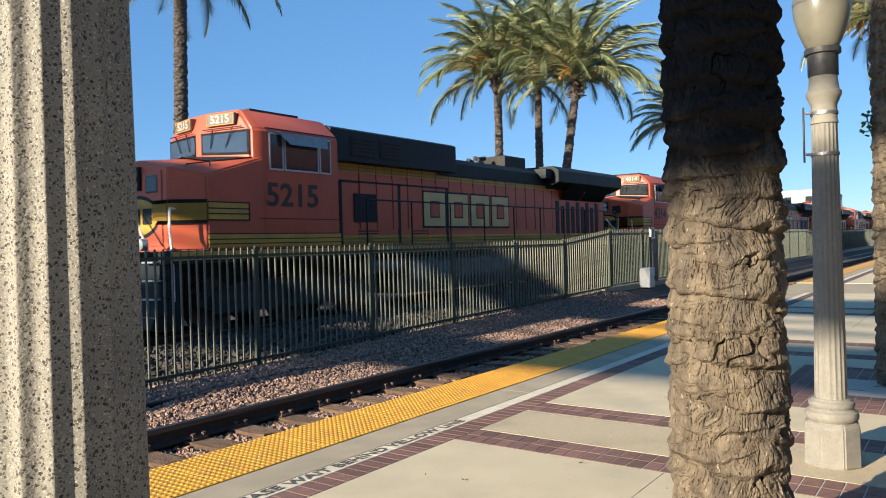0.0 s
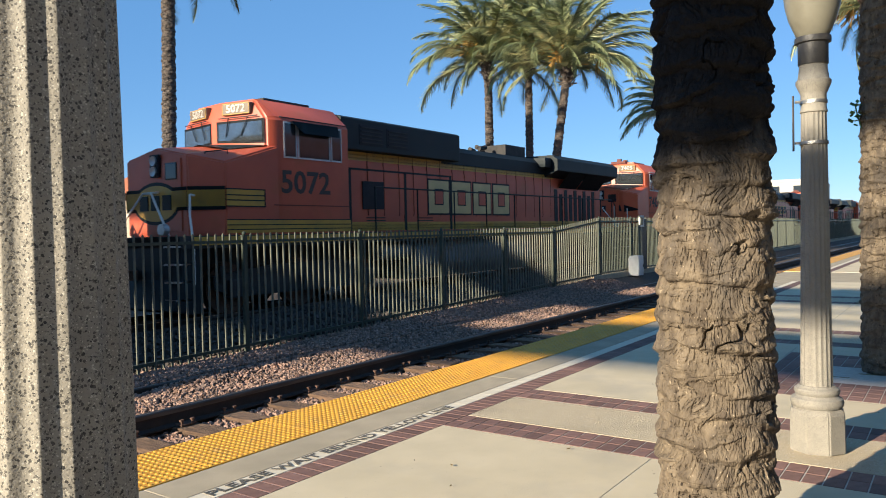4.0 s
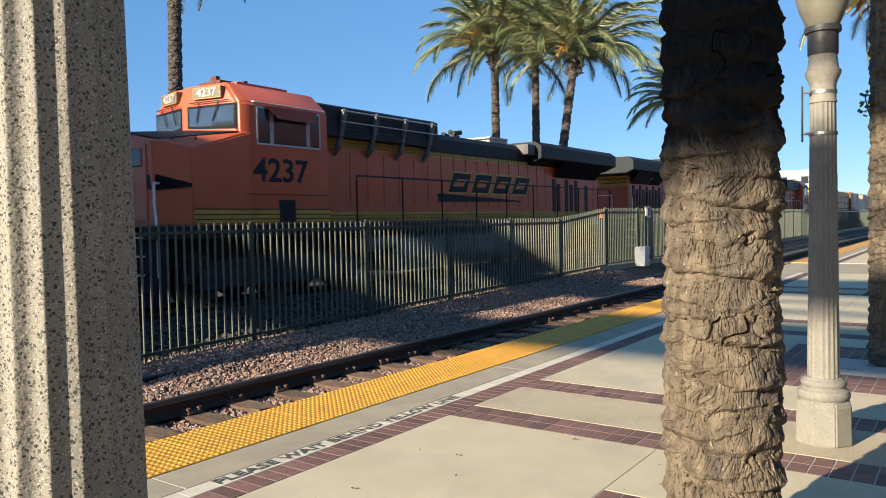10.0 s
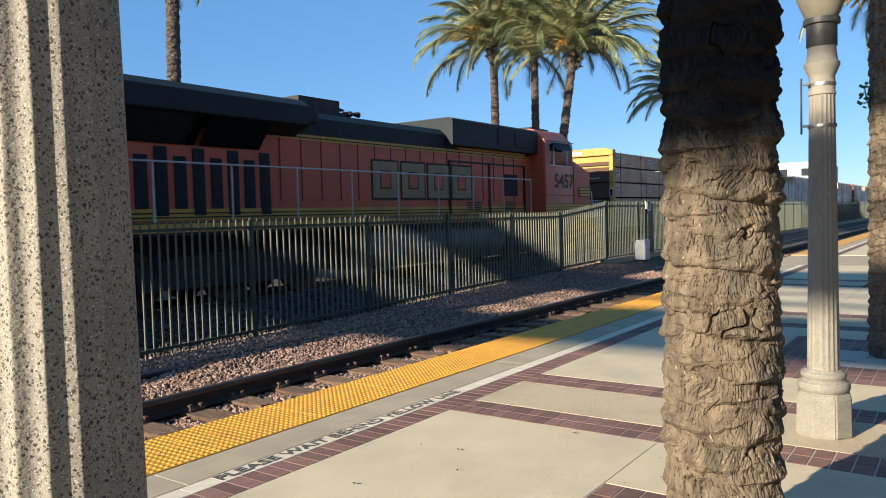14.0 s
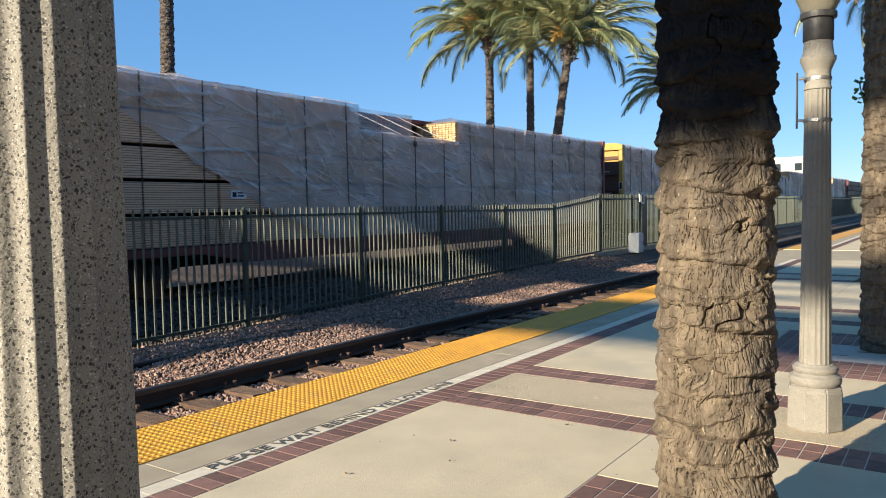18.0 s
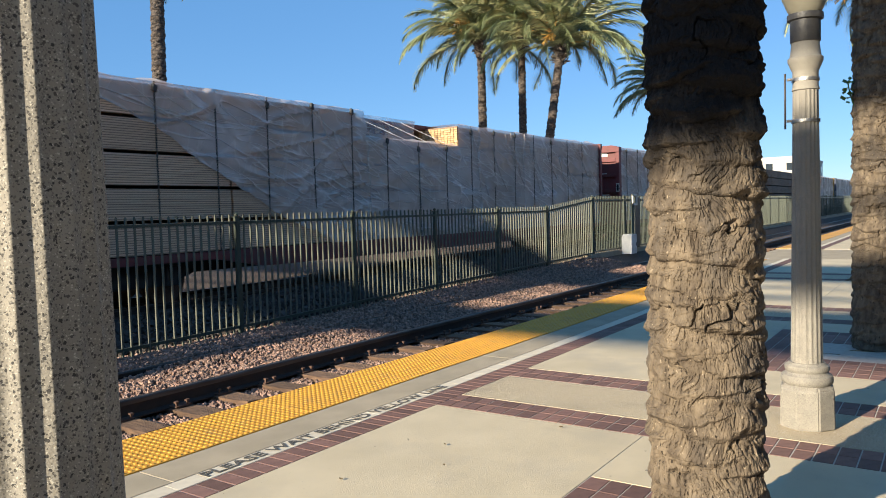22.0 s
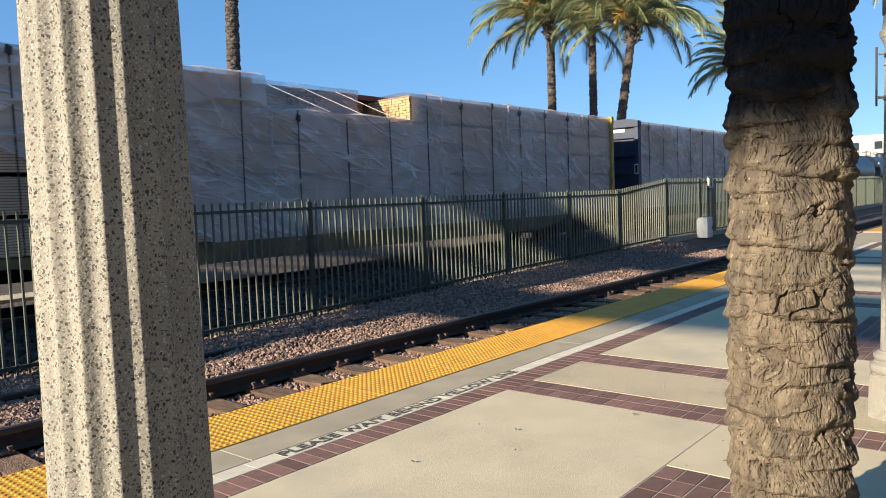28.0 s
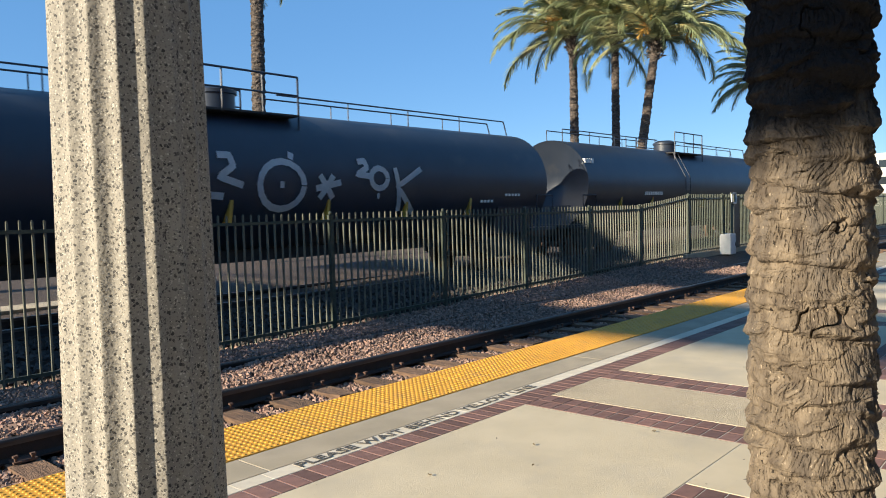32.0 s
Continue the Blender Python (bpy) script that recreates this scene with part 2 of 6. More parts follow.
def box(bm, x0, x1, y0, y1, z0, z1, bev=0.0):
    r = bmesh.ops.create_cube(bm, size=1, matrix=Matrix.Translation(((x0 + x1) / 2, (y0 + y1) / 2, (z0 + z1) / 2)) @ Matrix.Diagonal((x1 - x0, y1 - y0, z1 - z0, 1)))
    if bev:
        es = list({e for v in r["verts"] for e in v.link_edges})
        bmesh.ops.bevel(bm, geom=es, offset=bev, segments=2, affect="EDGES", profile=0.7)
    return bm


def rod(bm, p, q, r0, r1=None, n=8):
    p, q = Vector(p), Vector(q)
    d = q - p
    bmesh.ops.create_cone(bm, cap_ends=True, segments=n, radius1=r0, radius2=r0 if r1 is None else r1, depth=d.length,
                          matrix=Matrix.Translation((p + q) / 2) @ d.to_track_quat("Z", "Y").to_matrix().to_4x4())
    return bm


def pipe(bm, pts, r, n=6):
    for a, b in zip(pts, pts[1:]):
        rod(bm, a, b, r, n=n)
    return bm


def lathe(bm, prof, n=24, cx=0, cy=0, flute=0, fdepth=0.0, fz=(0, 0)):
    """Turns a profile of (radius, height) round the z axis; flute: number of grooves between the two heights of fz."""
    rings = []
    for r, z in prof:
        ring = []
        for i in range(n):
            a = 2 * math.pi * i / n
            rr = r
            if flute and fz[0] <= z <= fz[1]:
                rr -= fdepth * max(0.0, math.cos(a * flute)) ** 0.6
            ring.append(bm.verts.new((cx + rr * math.cos(a), cy + rr * math.sin(a), z)))
        rings.append(ring)
    for a, b in zip(rings, rings[1:]):
        for i in range(n):
            bm.faces.new((a[i], a[(i + 1) % n], b[(i + 1) % n], b[i]))
    bm.faces.new(rings[0][::-1])
    bm.faces.new(rings[-1])
    return bm


def prism(bm, poly, axis, a, b, bev=0.0):
    """A polygon given in the two other axes, drawn out along axis from a to b."""
    def at(u, v, w):
        return {"x": (w, u, v), "y": (u, w, v), "z": (u, v, w)}[axis]
    lo = [bm.verts.new(at(u, v, a)) for u, v in poly]
    hi = [bm.verts.new(at(u, v, b)) for u, v in poly]
    fs = [bm.faces.new(lo[::-1]), bm.faces.new(hi)]
    for i in range(len(poly)):
        j = (i + 1) % len(poly)
        fs.append(bm.faces.new((lo[i], lo[j], hi[j], hi[i])))
    if bev:
        bmesh.ops.recalc_face_normals(bm, faces=fs)
        bmesh.ops.bevel(bm, geom=list({e for f in fs for e in f.edges}), offset=bev, segments=2, affect="EDGES", profile=0.7)
    return bm


def words(name, text, size, material, parent, m, extrude=0.004, label="", wide=1.0):
    """Lettering as a mesh, flat on its own x and y, centred."""
    cu = bpy.data.curves.new(name, "FONT")
    cu.body, cu.size, cu.extrude, cu.align_x, cu.align_y, cu.resolution_u = text, size, extrude, "CENTER", "CENTER", 3
    cu.offset = size * 0.02
    tmp = bpy.data.objects.new(name, cu)
    scene.collection.objects.link(tmp)
    bpy.context.view_layer.update()
    me = bpy.data.meshes.new_from_object(tmp.evaluated_get(bpy.context.evaluated_depsgraph_get()))
    bpy.data.objects.remove(tmp)
    bpy.data.curves.remove(cu)
    me.materials.clear()
    me.materials.append(M[material])
    me.transform(m @ Matrix.Diagonal((wide, 1, 1, 1)))
    ob = new(name, me)
    if parent:
        ob.parent = parent
    if label:
        tagged(ob, label)
    return ob


# a text lying in the plane that faces the platform (normal -y), reading towards +x
FACE = pose(0, 0, 0, 90, 0, 0)

# ---- ground, tracks, platform ----
RAIL_Y, FAR_RAIL_Y, MAIN_Y, FENCE_Y = 1.76, 3.22, 8.9, 4.2


def bed_z(x, y):
    """Height of the ballast: low beside the platform, heaped between the rails, rising to the fence and away along the line."""
    rise = 0.30 * min(1.0, max(0.0, (x - 1.0) / 14.0))
    z = -0.41
    if y > 1.8:
        heap = 0.07 * min(1, max(0, (x - 0.4) / 0.8)) * min(1, max(0, (y - 2.7) / 0.4))
        z = -0.37 + 0.03 * min(1.0, (y - 1.8) / 0.8) + heap
    if y > 3.3:
        u = min(1.0, (y - 3.3) / 0.9)
        far = -0.33 + rise
        z = z + (far - z) * u
    if y > 4.6:
        z = -0.36 + rise
    return z


def build_ground():
    bm = B()
    # rings of a sheet that reaches the horizon
    xs = [-1500, -300, -60, -20, -8] + [i * 0.5 for i in range(-15, 50)] + [26, 30, 40, 60, 90, 150, 400, 1500]
    ys = [-1500, -300, -60, -14, -9.0, -0.3, 0.03, 0.5, 1.0, 1.6, 1.85, 2.1, 2.4, 2.7, 3.0, 3.3, 3.6, 3.9, 4.2, 4.6, 6, 7.5, 9, 11, 13, 16, 40, 300, 1500]
    vs = [[bm.verts.new((x, y, -0.6 if y < 0.02 else (bed_z(x, y) - 0.03 if y < 14 else -0.28))) for y in ys] for x in xs]
    for i in range(len(xs) - 1):
        for j in range(len(ys) - 1):
            bm.faces.new((vs[i][j], vs[i + 1][j], vs[i + 1][j + 1], vs[i][j + 1]))
    g = part("ground", bm, "ballast_bed")
    tagged(g, "grey-brown crushed stone ballast and bare earth", "ground", kind="structure")
    return g


build_ground()


def stones(name, x0, x1, y0, y1, count, size, seed, label, mat="stone"):
    rng = np.random.default_rng(seed)
    # a rough eight-cornered pebble
    base = np.array([(sx, sy, sz) for sx in (-1, 1) for sy in (-1, 1) for sz in (-1, 1)], float) * 0.5
    faces = np.array([(0, 1, 3, 2), (4, 6, 7, 5), (0, 4, 5, 1), (2, 3, 7, 6), (0, 2, 6, 4), (1, 5, 7, 3)])
    V, Fs = [], []
    xs = x0 + (x1 - x0) * rng.random(count) ** 1.25
    ys = y0 + (y1 - y0) * rng.random(count)
    n = 0
    for x, y in zip(xs, ys):
        if abs(y - RAIL_Y) < 0.1 or abs(y - FAR_RAIL_Y) < 0.06:
            continue
        if y < 1.68 and ((x + 4.0 + 0.14) / 0.56) % 1.0 < 0.5:
            continue
        s = size * (0.6 + 0.8 * rng.random())
        p = base * (1 + 0.35 * (rng.random((8, 3)) - 0.5)) * (s, s * (0.6 + 0.5 * rng.random()), s * (0.5 + 0.4 * rng.random()))
        p *= (1 + 0.4 * (rng.random((8, 1)) - 0.5))
        q = Euler(rng.random(3) * 6.28).to_matrix()
        p = p @ np.array(q) + (x, y, bed_z(x, y) + s * 0.12)
        V.append(p)
        Fs.append(faces + n)
        n += 8
    me = bpy.data.meshes.new(name)
    me.from_pydata(np.concatenate(V).tolist(), [], np.concatenate(Fs).tolist())
    me.materials.append(M[mat])
    tagged(new(name, me), label, "ballast", kind="stuff")


stones("ballast_stones", -3.2, 16, 0.1, 4.3, 72000, 0.028, 3, "pinkish-grey crushed ballast stones along the track")
stones("track_gravel", -4, 40, 4.3, 7.6, 9000, 0.07, 4, "dark ballast stones beyond the fence", "stone_dark")


def rail_run(name, y, top, x0, x1, label):
    """A rail with head, web and foot."""
    base = empty(name, 0, y, 0)
    p = [(-0.075, 0), (0.075, 0), (0.075, 0.012), (0.02, 0.03), (0.02, 0.125), (-0.02, 0.125), (-0.02, 0.03), (-0.075, 0.012)]
    part("rail_web", prism(B(), [(a, top - 0.17 + b) for a, b in p], "x", x0, x1), "rail_side", base)
    hp = [(-0.036, 0.122), (0.036, 0.122), (0.036, 0.158), (0.028, 0.17), (-0.028, 0.17), (-0.036, 0.158)]
    part("rail_head", prism(B(), [(a, top - 0.17 + b) for a, b in hp], "x", x0, x1), "rail_head", base, "worn steel running surface")
    tagged(base, label, "rail", group="rails")
    return base


near_rail = rail_run("rail", RAIL_Y, -0.2, -30, 160, "dark rusty steel rail on wooden ties beside the platform")
rail_run("rail", FAR_RAIL_Y, -0.27, -30, 160, "dark rusty steel rail half buried in ballast")
rail_run("rail", MAIN_Y - 0.75, -0.2, -60, 260, "steel rail of the main track behind the fence")
rail_run("rail", MAIN_Y + 0.75, -0.2, -60, 260, "steel rail of the main track behind the fence")


def build_ties():
    rnd = random.Random(5)
    # four weathered shapes shared by all the ties
    shapes = []
    for k in range(4):
        bm = box(B(), -0.115, 0.115, -1.32, 1.32, -0.16, 0.0)
        bmesh.ops.subdivide_edges(bm, edges=[e for e in bm.edges if abs((e.verts[0].co - e.verts[1].co).y) > 1], cuts=9)
        for v in bm.verts:
            v.co += Vector((rnd.uniform(-1, 1) * 0.012, rnd.uniform(-1, 1) * 0.02, rnd.uniform(-1, 0.2) * 0.012))
        me = bpy.data.meshes.new("tie")
        bm.to_mesh(me)
        bm.free()
        me.materials.append(M["tie"])
        shapes.append(me)
    plate = bpy.data.meshes.new("tie_plate")
    bm = box(B(), -0.085, 0.085, -0.13, 0.13, 0.0, 0.014)
    bm.to_mesh(plate)
    bm.free()
    plate.materials.append(M["rust"])
    spike = bpy.data.meshes.new("spike")
    bm = box(B(), -0.009, 0.009, -0.009, 0.009, 0, 0.045)
    box(bm, -0.017, 0.017, -0.017, 0.017, 0.042, 0.058)
    bm.to_mesh(spike)
    bm.free()
    spike.materials.append(M["rust"])
    i = 0
    x = -4.0
    while x < 26:
        t = tagged(new("tie", shapes[i % 4]), "weathered brown wooden railway tie in ballast", "railway tie", group="ties of the platform track")
        t.matrix_basis = pose(x + rnd.uniform(-0.02, 0.02), 2.49 + rnd.uniform(-0.05, 0.05), -0.36, 0, 0, rnd.uniform(-1.5, 1.5))
        piece("tie_plate", plate, t, pose(0, RAIL_Y - 2.49, 0))
        for dx, dy in ((-0.06, -0.105), (0.05, -0.12)):
            piece("spike", spike, t, pose(dx, RAIL_Y - 2.49 + dy, 0.0, rnd.uniform(-6, 6), rnd.uniform(-6, 6), 0))
        x += 0.56
        i += 1


build_ties()


def build_platform():
    """Platform body with slabs, tactile edge, lettered strip, brick bands and planters laid into it."""
    body = part("platform", box(box(B(), -40, 15.2, -9, -0.02, -0.6, -0.0035), 19.2, 160, -9, -0.02, -0.6, -0.0035), "grout")
    tagged(body, "raised concrete station platform with a brick-banded pavement", "platform", kind="structure")
    def slab(mat, x0, x1, y0, y1, name="slab", bev=0.004, top=0.0):
        return part(name, box(B(), x0 + 0.004, x1 - 0.004, y0 + 0.004, y1 - 0.004, -0.04, top, bev), mat, body)
    xs_edge = [-14, -10.4, -6.8, -1.97, 1.7, 5.3, 8.9, 12.5, 15.2]
    for a, b in zip(xs_edge, xs_edge[1:]):
        slab("edge_concrete", a, b, -0.93, -0.61)
    # crossing at the platform's end: level concrete with a tactile border
    slab("edge_concrete", 19.2, 60, -0.93, -0.61)
    slab("edge_concrete", 60, 160, -0.93, -0.61)
    part("crossing_panel", box(B(), 15.2, 19.2, -3.0, -0.02, -0.3, -0.014), "edge_concrete", body, "worn concrete crossing surface")
    # slabs between the bands
    slab("concrete", -14.0, -5.0, -2.8, -1.26)
    slab("concrete", -3.61, 0.0, -2.8, -1.26)
    slab("concrete", 1.39, 5.0, -2.8, -1.26)
    slab("concrete", 6.4, 10.0, -2.8, -1.26)
    slab("concrete", 11.4, 15.2, -2.8, -1.26)
    slab("concrete", 19.2, 24, -2.8, -1.26)
    slab("concrete", 24.1, 60, -2.8, -1.26)
    slab("concrete", 60, 160, -2.8, -1.26)
    slab("concrete", -0.8, 0.0, -4.7, -2.8)
    slab("concrete", 1.39, 2.2, -4.7, -2.8)
    slab("concrete", 4.4, 5.0, -4.7, -2.8)
    slab("concrete", 6.4, 15.2, -4.7, -2.8)
    slab("concrete", 19.2, 60, -4.7, -2.8)
    slab("concrete", 60, 160, -4.7, -2.8)
    slab("concrete", -14, -5.0, -4.7, -2.8)
    slab("concrete", -3.61, -3.2, -4.7, -2.8)
    slab("concrete", -14, 160, -9, -4.7)
    for x0, x1 in ((0.33, 1.055), (5.33, 6.07), (10.33, 11.07)):
        slab("aggregate", x0, x1, -4.7, -1.26, "aggregate_panel")
    slab("aggregate", -4.67, -3.95, -4.7, -1.26, "aggregate_panel")
    return body


platform = build_platform()


def brick_mesh(name, a, b, mat):
    g = 0.001 if mat == "white_paver" else 0.0035
    bm = box(B(), g, a - g, g, b - g, -0.05, 0.0)
    top = [e for e in bm.edges if all(v.co.z > -0.01 for v in e.verts)]
    bmesh.ops.bevel(bm, geom=top, offset=0.0015, segments=1, affect="EDGES")
    me = bpy.data.meshes.new(name)
    bm.to_mesh(me)
    bm.free()
    me.materials.append(M[mat])
    return me


def build_tactile():
    """Yellow edge panels, each with its rows of low domes."""
    base = empty("tactile_edge", 0, -0.305, 0)
    tagged(base, "yellow tactile warning strip with raised domes along the platform edge", "tactile paving", kind="structure")
    me = None
    for near in (True, False):
        bm = B()
        w, d = 0.91, 0.61
        box(bm, 0.002, w - 0.002, -d / 2, d / 2, -0.05, 0.006, 0.003)
        bmesh.ops.recalc_face_normals(bm, faces=bm.faces)
        me2 = bpy.data.meshes.new("tactile_panel")
        bm.to_mesh(me2)
        bm.free()
        if near:
            # rows of low flat-topped domes
            vs = [tuple(v.co) for v in me2.vertices]
            fs = [tuple(p.vertices) for p in me2.polygons]
            step = w / 20
            for i in range(20):
                for j in range(13):
                    cx, cy, n0 = step * (i + 0.5), -d / 2 + d / 13 * (j + 0.5), len(vs)
                    for r, z in ((0.0150, 0.0055), (0.0125, 0.0090), (0.0085, 0.0110)):
                        vs += [(cx + r * math.cos(q * 0.7854), cy + r * math.sin(q * 0.7854), z) for q in range(8)]
                    fs += [(n0 + o + q, n0 + o + (q + 1) % 8, n0 + o + 8 + (q + 1) % 8, n0 + o + 8 + q) for o in (0, 8) for q in range(8)] + [tuple(n0 + 16 + q for q in range(8))]
            me2 = bpy.data.meshes.new("tactile_panel")
            me2.from_pydata(vs, [], fs)
        me2.materials.append(M["tactile"])
        lo, hi = ((-4, 13) if near else (13, 16))
        for k in range(lo, hi):
            piece("tactile_panel", me2, base, pose(0.91 * k + 0.3, 0, 0))
    for k in range(-14, -4):
        piece("tactile_panel", me2, base, pose(0.91 * k + 0.3, 0, 0))
    for k in range(0, 60):
        piece("tactile_panel", me2, base, pose(19.2 + 0.91 * k, 0, 0))
    part("far_strip", box(B(), 19.2 + 54.6, 160, -0.305, 0.305, -0.05, 0.006), "tactile", base)


build_tactile()


def build_pavers():
    """White lettered strip, header-brick border along the edge, cross bands and planter borders."""
    wm = brick_mesh("white_paver", 0.203, 0.125, "white_paver")
    strip = empty("lettered_strip", 0, -1.06, 0)
    tagged(strip, "white paver strip with dark warning letters", "paving strip", kind="structure")
    for k in range(-30, 40):
        piece("white_paver", wm, strip, pose(0.203 * k, 0.0, 0))
    part("strip_far", box(box(B(), 8.12, 15.2, 0.002, 0.125, -0.05, 0), 19.2, 160, 0.002, 0.125, -0.05, 0), "white_paver", strip)
    words("warning_letters", "PLEASE WAIT BEHIND YELLOW LINE", 0.112, "letter", strip, pose(-0.675, 0.063, 0.0035), 0.0006, "dark stencilled letters", wide=1.27)
    hm = brick_mesh("brick", 0.1, 0.196, "paver")
    border = empty("brick_border", 0, -1.26, 0)
    tagged(border, "row of dark red header bricks beside the white strip", "brick paving", kind="structure")
    for k in range(-50, 110):
        piece("brick", hm, border, pose(0.1016 * k, 0, 0))
    part("border_far", box(box(B(), 11.2, 15.2, 0.002, 0.196, -0.05, 0), 19.2, 160, 0.002, 0.196, -0.05, 0), "paver", border)
    # cross bands: three rows of square pavers
    sq = brick_mesh("brick", 0.163, 0.106, "paver")
    for x0 in (0.0, 1.06, -5.0, -3.94, 5.0, 6.07, 10.0, 11.07):
        band = empty("brick_band", x0, -1.26, 0)
        tagged(band, "band of dark red square pavers across the platform", "brick paving", kind="structure")
        rows = 32 if x0 in (0.0, 1.06) else 18
        for j in range(rows):
            for i in range(2):
                piece("brick", sq, band, pose(0.164 * i + 0.002, -0.107 * (j + 1), 0))
        if rows < 32:
            part("band_rest", box(B(), 0.002, 0.328, -3.44, -0.107 * rows - 0.002, -0.05, 0.0), "paver", band)


build_pavers()


def build_planter(x0, x1, y0, y1, name):
    """A square of soil round a palm, in a border of square pavers two wide."""
    p = empty(name, x0, y0, 0)
    tagged(p, "square tree planter with bare soil and a dark red brick border", "planter", kind="structure")
    nx, ny = int((x1 - x0) / 0.163), int((y1 - y0) / 0.106)
    s, sy = (x1 - x0) / nx, (y1 - y0) / ny
    sq = brick_mesh("brick", s, sy, "paver")
    for i in range(nx):
        for j in range(ny):
            if i < 4 or j < 3 or i >= nx - 4 or j >= ny - 4:
                piece("brick", sq, p, pose(s * i, sy * j, 0))
    bm = B()
    n = 14
    a, b, c, d = 4 * s, (nx - 4) * s, 3 * sy, (ny - 4) * sy
    g = [[bm.verts.new((a + (b - a) * i / n, c + (d - c) * j / n, -0.012 + 0.02 * noise.noise((i * 0.5, j * 0.5, x0)))) for j in range(n + 1)] for i in range(n + 1)]
    for i in range(n):
        for j in range(n):
            bm.faces.new((g[i][j], g[i + 1][j], g[i + 1][j + 1], g[i][j + 1]))
    part("soil", bm, "soil", p, "dry yellowish soil")


build_planter(-3.2, -0.8, -4.7, -2.8, "tree_planter")
build_planter(2.2, 4.4, -4.7, -2.8, "tree_planter")


def fallen_leaf(x, y, turn, size):
    """A small curled dry leaf."""
    lf = empty("fallen_leaf", x, y, 0.002)
    tagged(lf, "small curled brown leaf lying on the platform", "leaf", group="fallen leaves")
    bm = B()
    rows = [[bm.verts.new((size * (u - 0.5), size * 0.3 * w * math.sin(math.pi * min(0.95, u + 0.05)), 0.004 + size * 0.25 * (u - 0.5) ** 2 * 2 + 0.006 * w * w)) for w in (-1, 0, 1)] for u in (0, 0.25, 0.5, 0.75, 1)]
    for a, b in zip(rows, rows[1:]):
        for k in (0, 1):
            bm.faces.new((a[k], a[k + 1], b[k + 1], b[k]))
    part("blade", bm, "soil", lf)
    lf.rotation_euler = (0, 0, radians(turn))


for k, (x, y) in enumerate(((-1.05, -2.05), (-0.75, -1.85), (-0.1, -2.3), (0.6, -2.2), (-1.5, -1.7))):
    fallen_leaf(x, y, 70 * k, 0.017 + 0.005 * (k % 3))


# ---- fence between the tracks ----
def fence_ground(x):
    return bed_z(x, 4.4) + 0.02


def fence_top(x):
    if x < 12.72:
        return 1.44
    return 1.44 + 0.26 * min(1.0, (x - 12.72) / 2.9)


def build_fence():
    f = empty("picket_fence", 0, FENCE_Y, 0)
    tagged(f, "olive-green steel picket fence between the tracks", "fence")
    posts = [-7.05, -4.6, -2.15, 0.33, 2.83, 5.35, 7.80, 10.27, 12.72, 15.62]
    for i, x in enumerate(posts):
        g, t = fence_ground(x) - 0.1, fence_top(x)
        bm = box(B(), x - 0.032, x + 0.032, -0.032, 0.032, g, t - 0.045, 0.004)
        box(bm, x - 0.037, x + 0.037, -0.037, 0.037, t - 0.045, t - 0.03)
        bmesh.ops.create_uvsphere(bm, u_segments=10, v_segments=6, radius=0.03, matrix=Matrix.Translation((x, 0, t - 0.005)))
        part("post", bm, "fence_shaded", f)
    # one picket with a flat pointed tip; its foot reaches into the ground by differing depths
    bm = box(B(), -0.0112, 0.0112, -0.0122, 0.0122, -1.78, -0.012)
    box(bm, -0.006, 0.006, -0.006, 0.006, -0.012, 0.0)
    pk = bpy.data.meshes.new("picket")
    bm.to_mesh(pk)
    bm.free()
    pk.materials.append(M["fence"])
    rnd = random.Random(9)
    for a, b in zip(posts, posts[1:]):
        n = round((b - a) / 0.124)
        for k in range(1, n):
            x = a + (b - a) * k / n
            piece("picket", pk, f, pose(x, 0, fence_top(x) + rnd.uniform(-0.004, 0.004), rnd.uniform(-0.3, 0.3), rnd.uniform(-0.3, 0.3), 0))
        za, zb = fence_top(a), fence_top(b)
        ga, gb = fence_ground(a), fence_ground(b)
        for top in (True, False):
            bm = B()
            p0, p1 = (za - 0.12, zb - 0.12) if top else (ga + 0.08, gb + 0.08)
            prism(bm, [(a + 0.032, p0 - 0.02), (b - 0.032, p1 - 0.02), (b - 0.032, p1 + 0.02), (a + 0.032, p0 + 0.02)], "y", -0.02, 0.02)
            part("fence_rail", bm, "fence_shaded", f)
    # the far stretch along the line
    far = empty("far_fence", 0, FENCE_Y, 0)
    tagged(far, "olive-green steel fence running on along the main line", "fence")
    bm = B()
    x = 15.62
    while x < 95:
        box(bm, x - 0.0095, x + 0.0095, -0.0095, 0.0095, 0.0, 1.70)
        x += 0.124 if x < 45 else 0.2
    tagged(part("picket_run", bm, "fence_shaded", far), kind="stuff")
    for z in (0.1, 1.58):
        part("fence_rail", box(B(), 15.65, 95, -0.02, 0.02, z - 0.02, z + 0.02), "fence", far)
    px = 18.1
    while px < 95:
        bm = box(B(), px - 0.035, px + 0.035, -0.035, 0.035, -0.1, 1.68)
        bmesh.ops.create_uvsphere(bm, u_segments=8, v_segments=5, radius=0.032, matrix=Matrix.Translation((px, 0, 1.70)))
        part("post", bm, "fence_shaded", far)
        px += 2.46
    part("kerb", box(B(), 15.2, 95, -0.12, 0.12, -0.4, 0.05), "edge_concrete", far, "low concrete kerb under the fence")


build_fence()


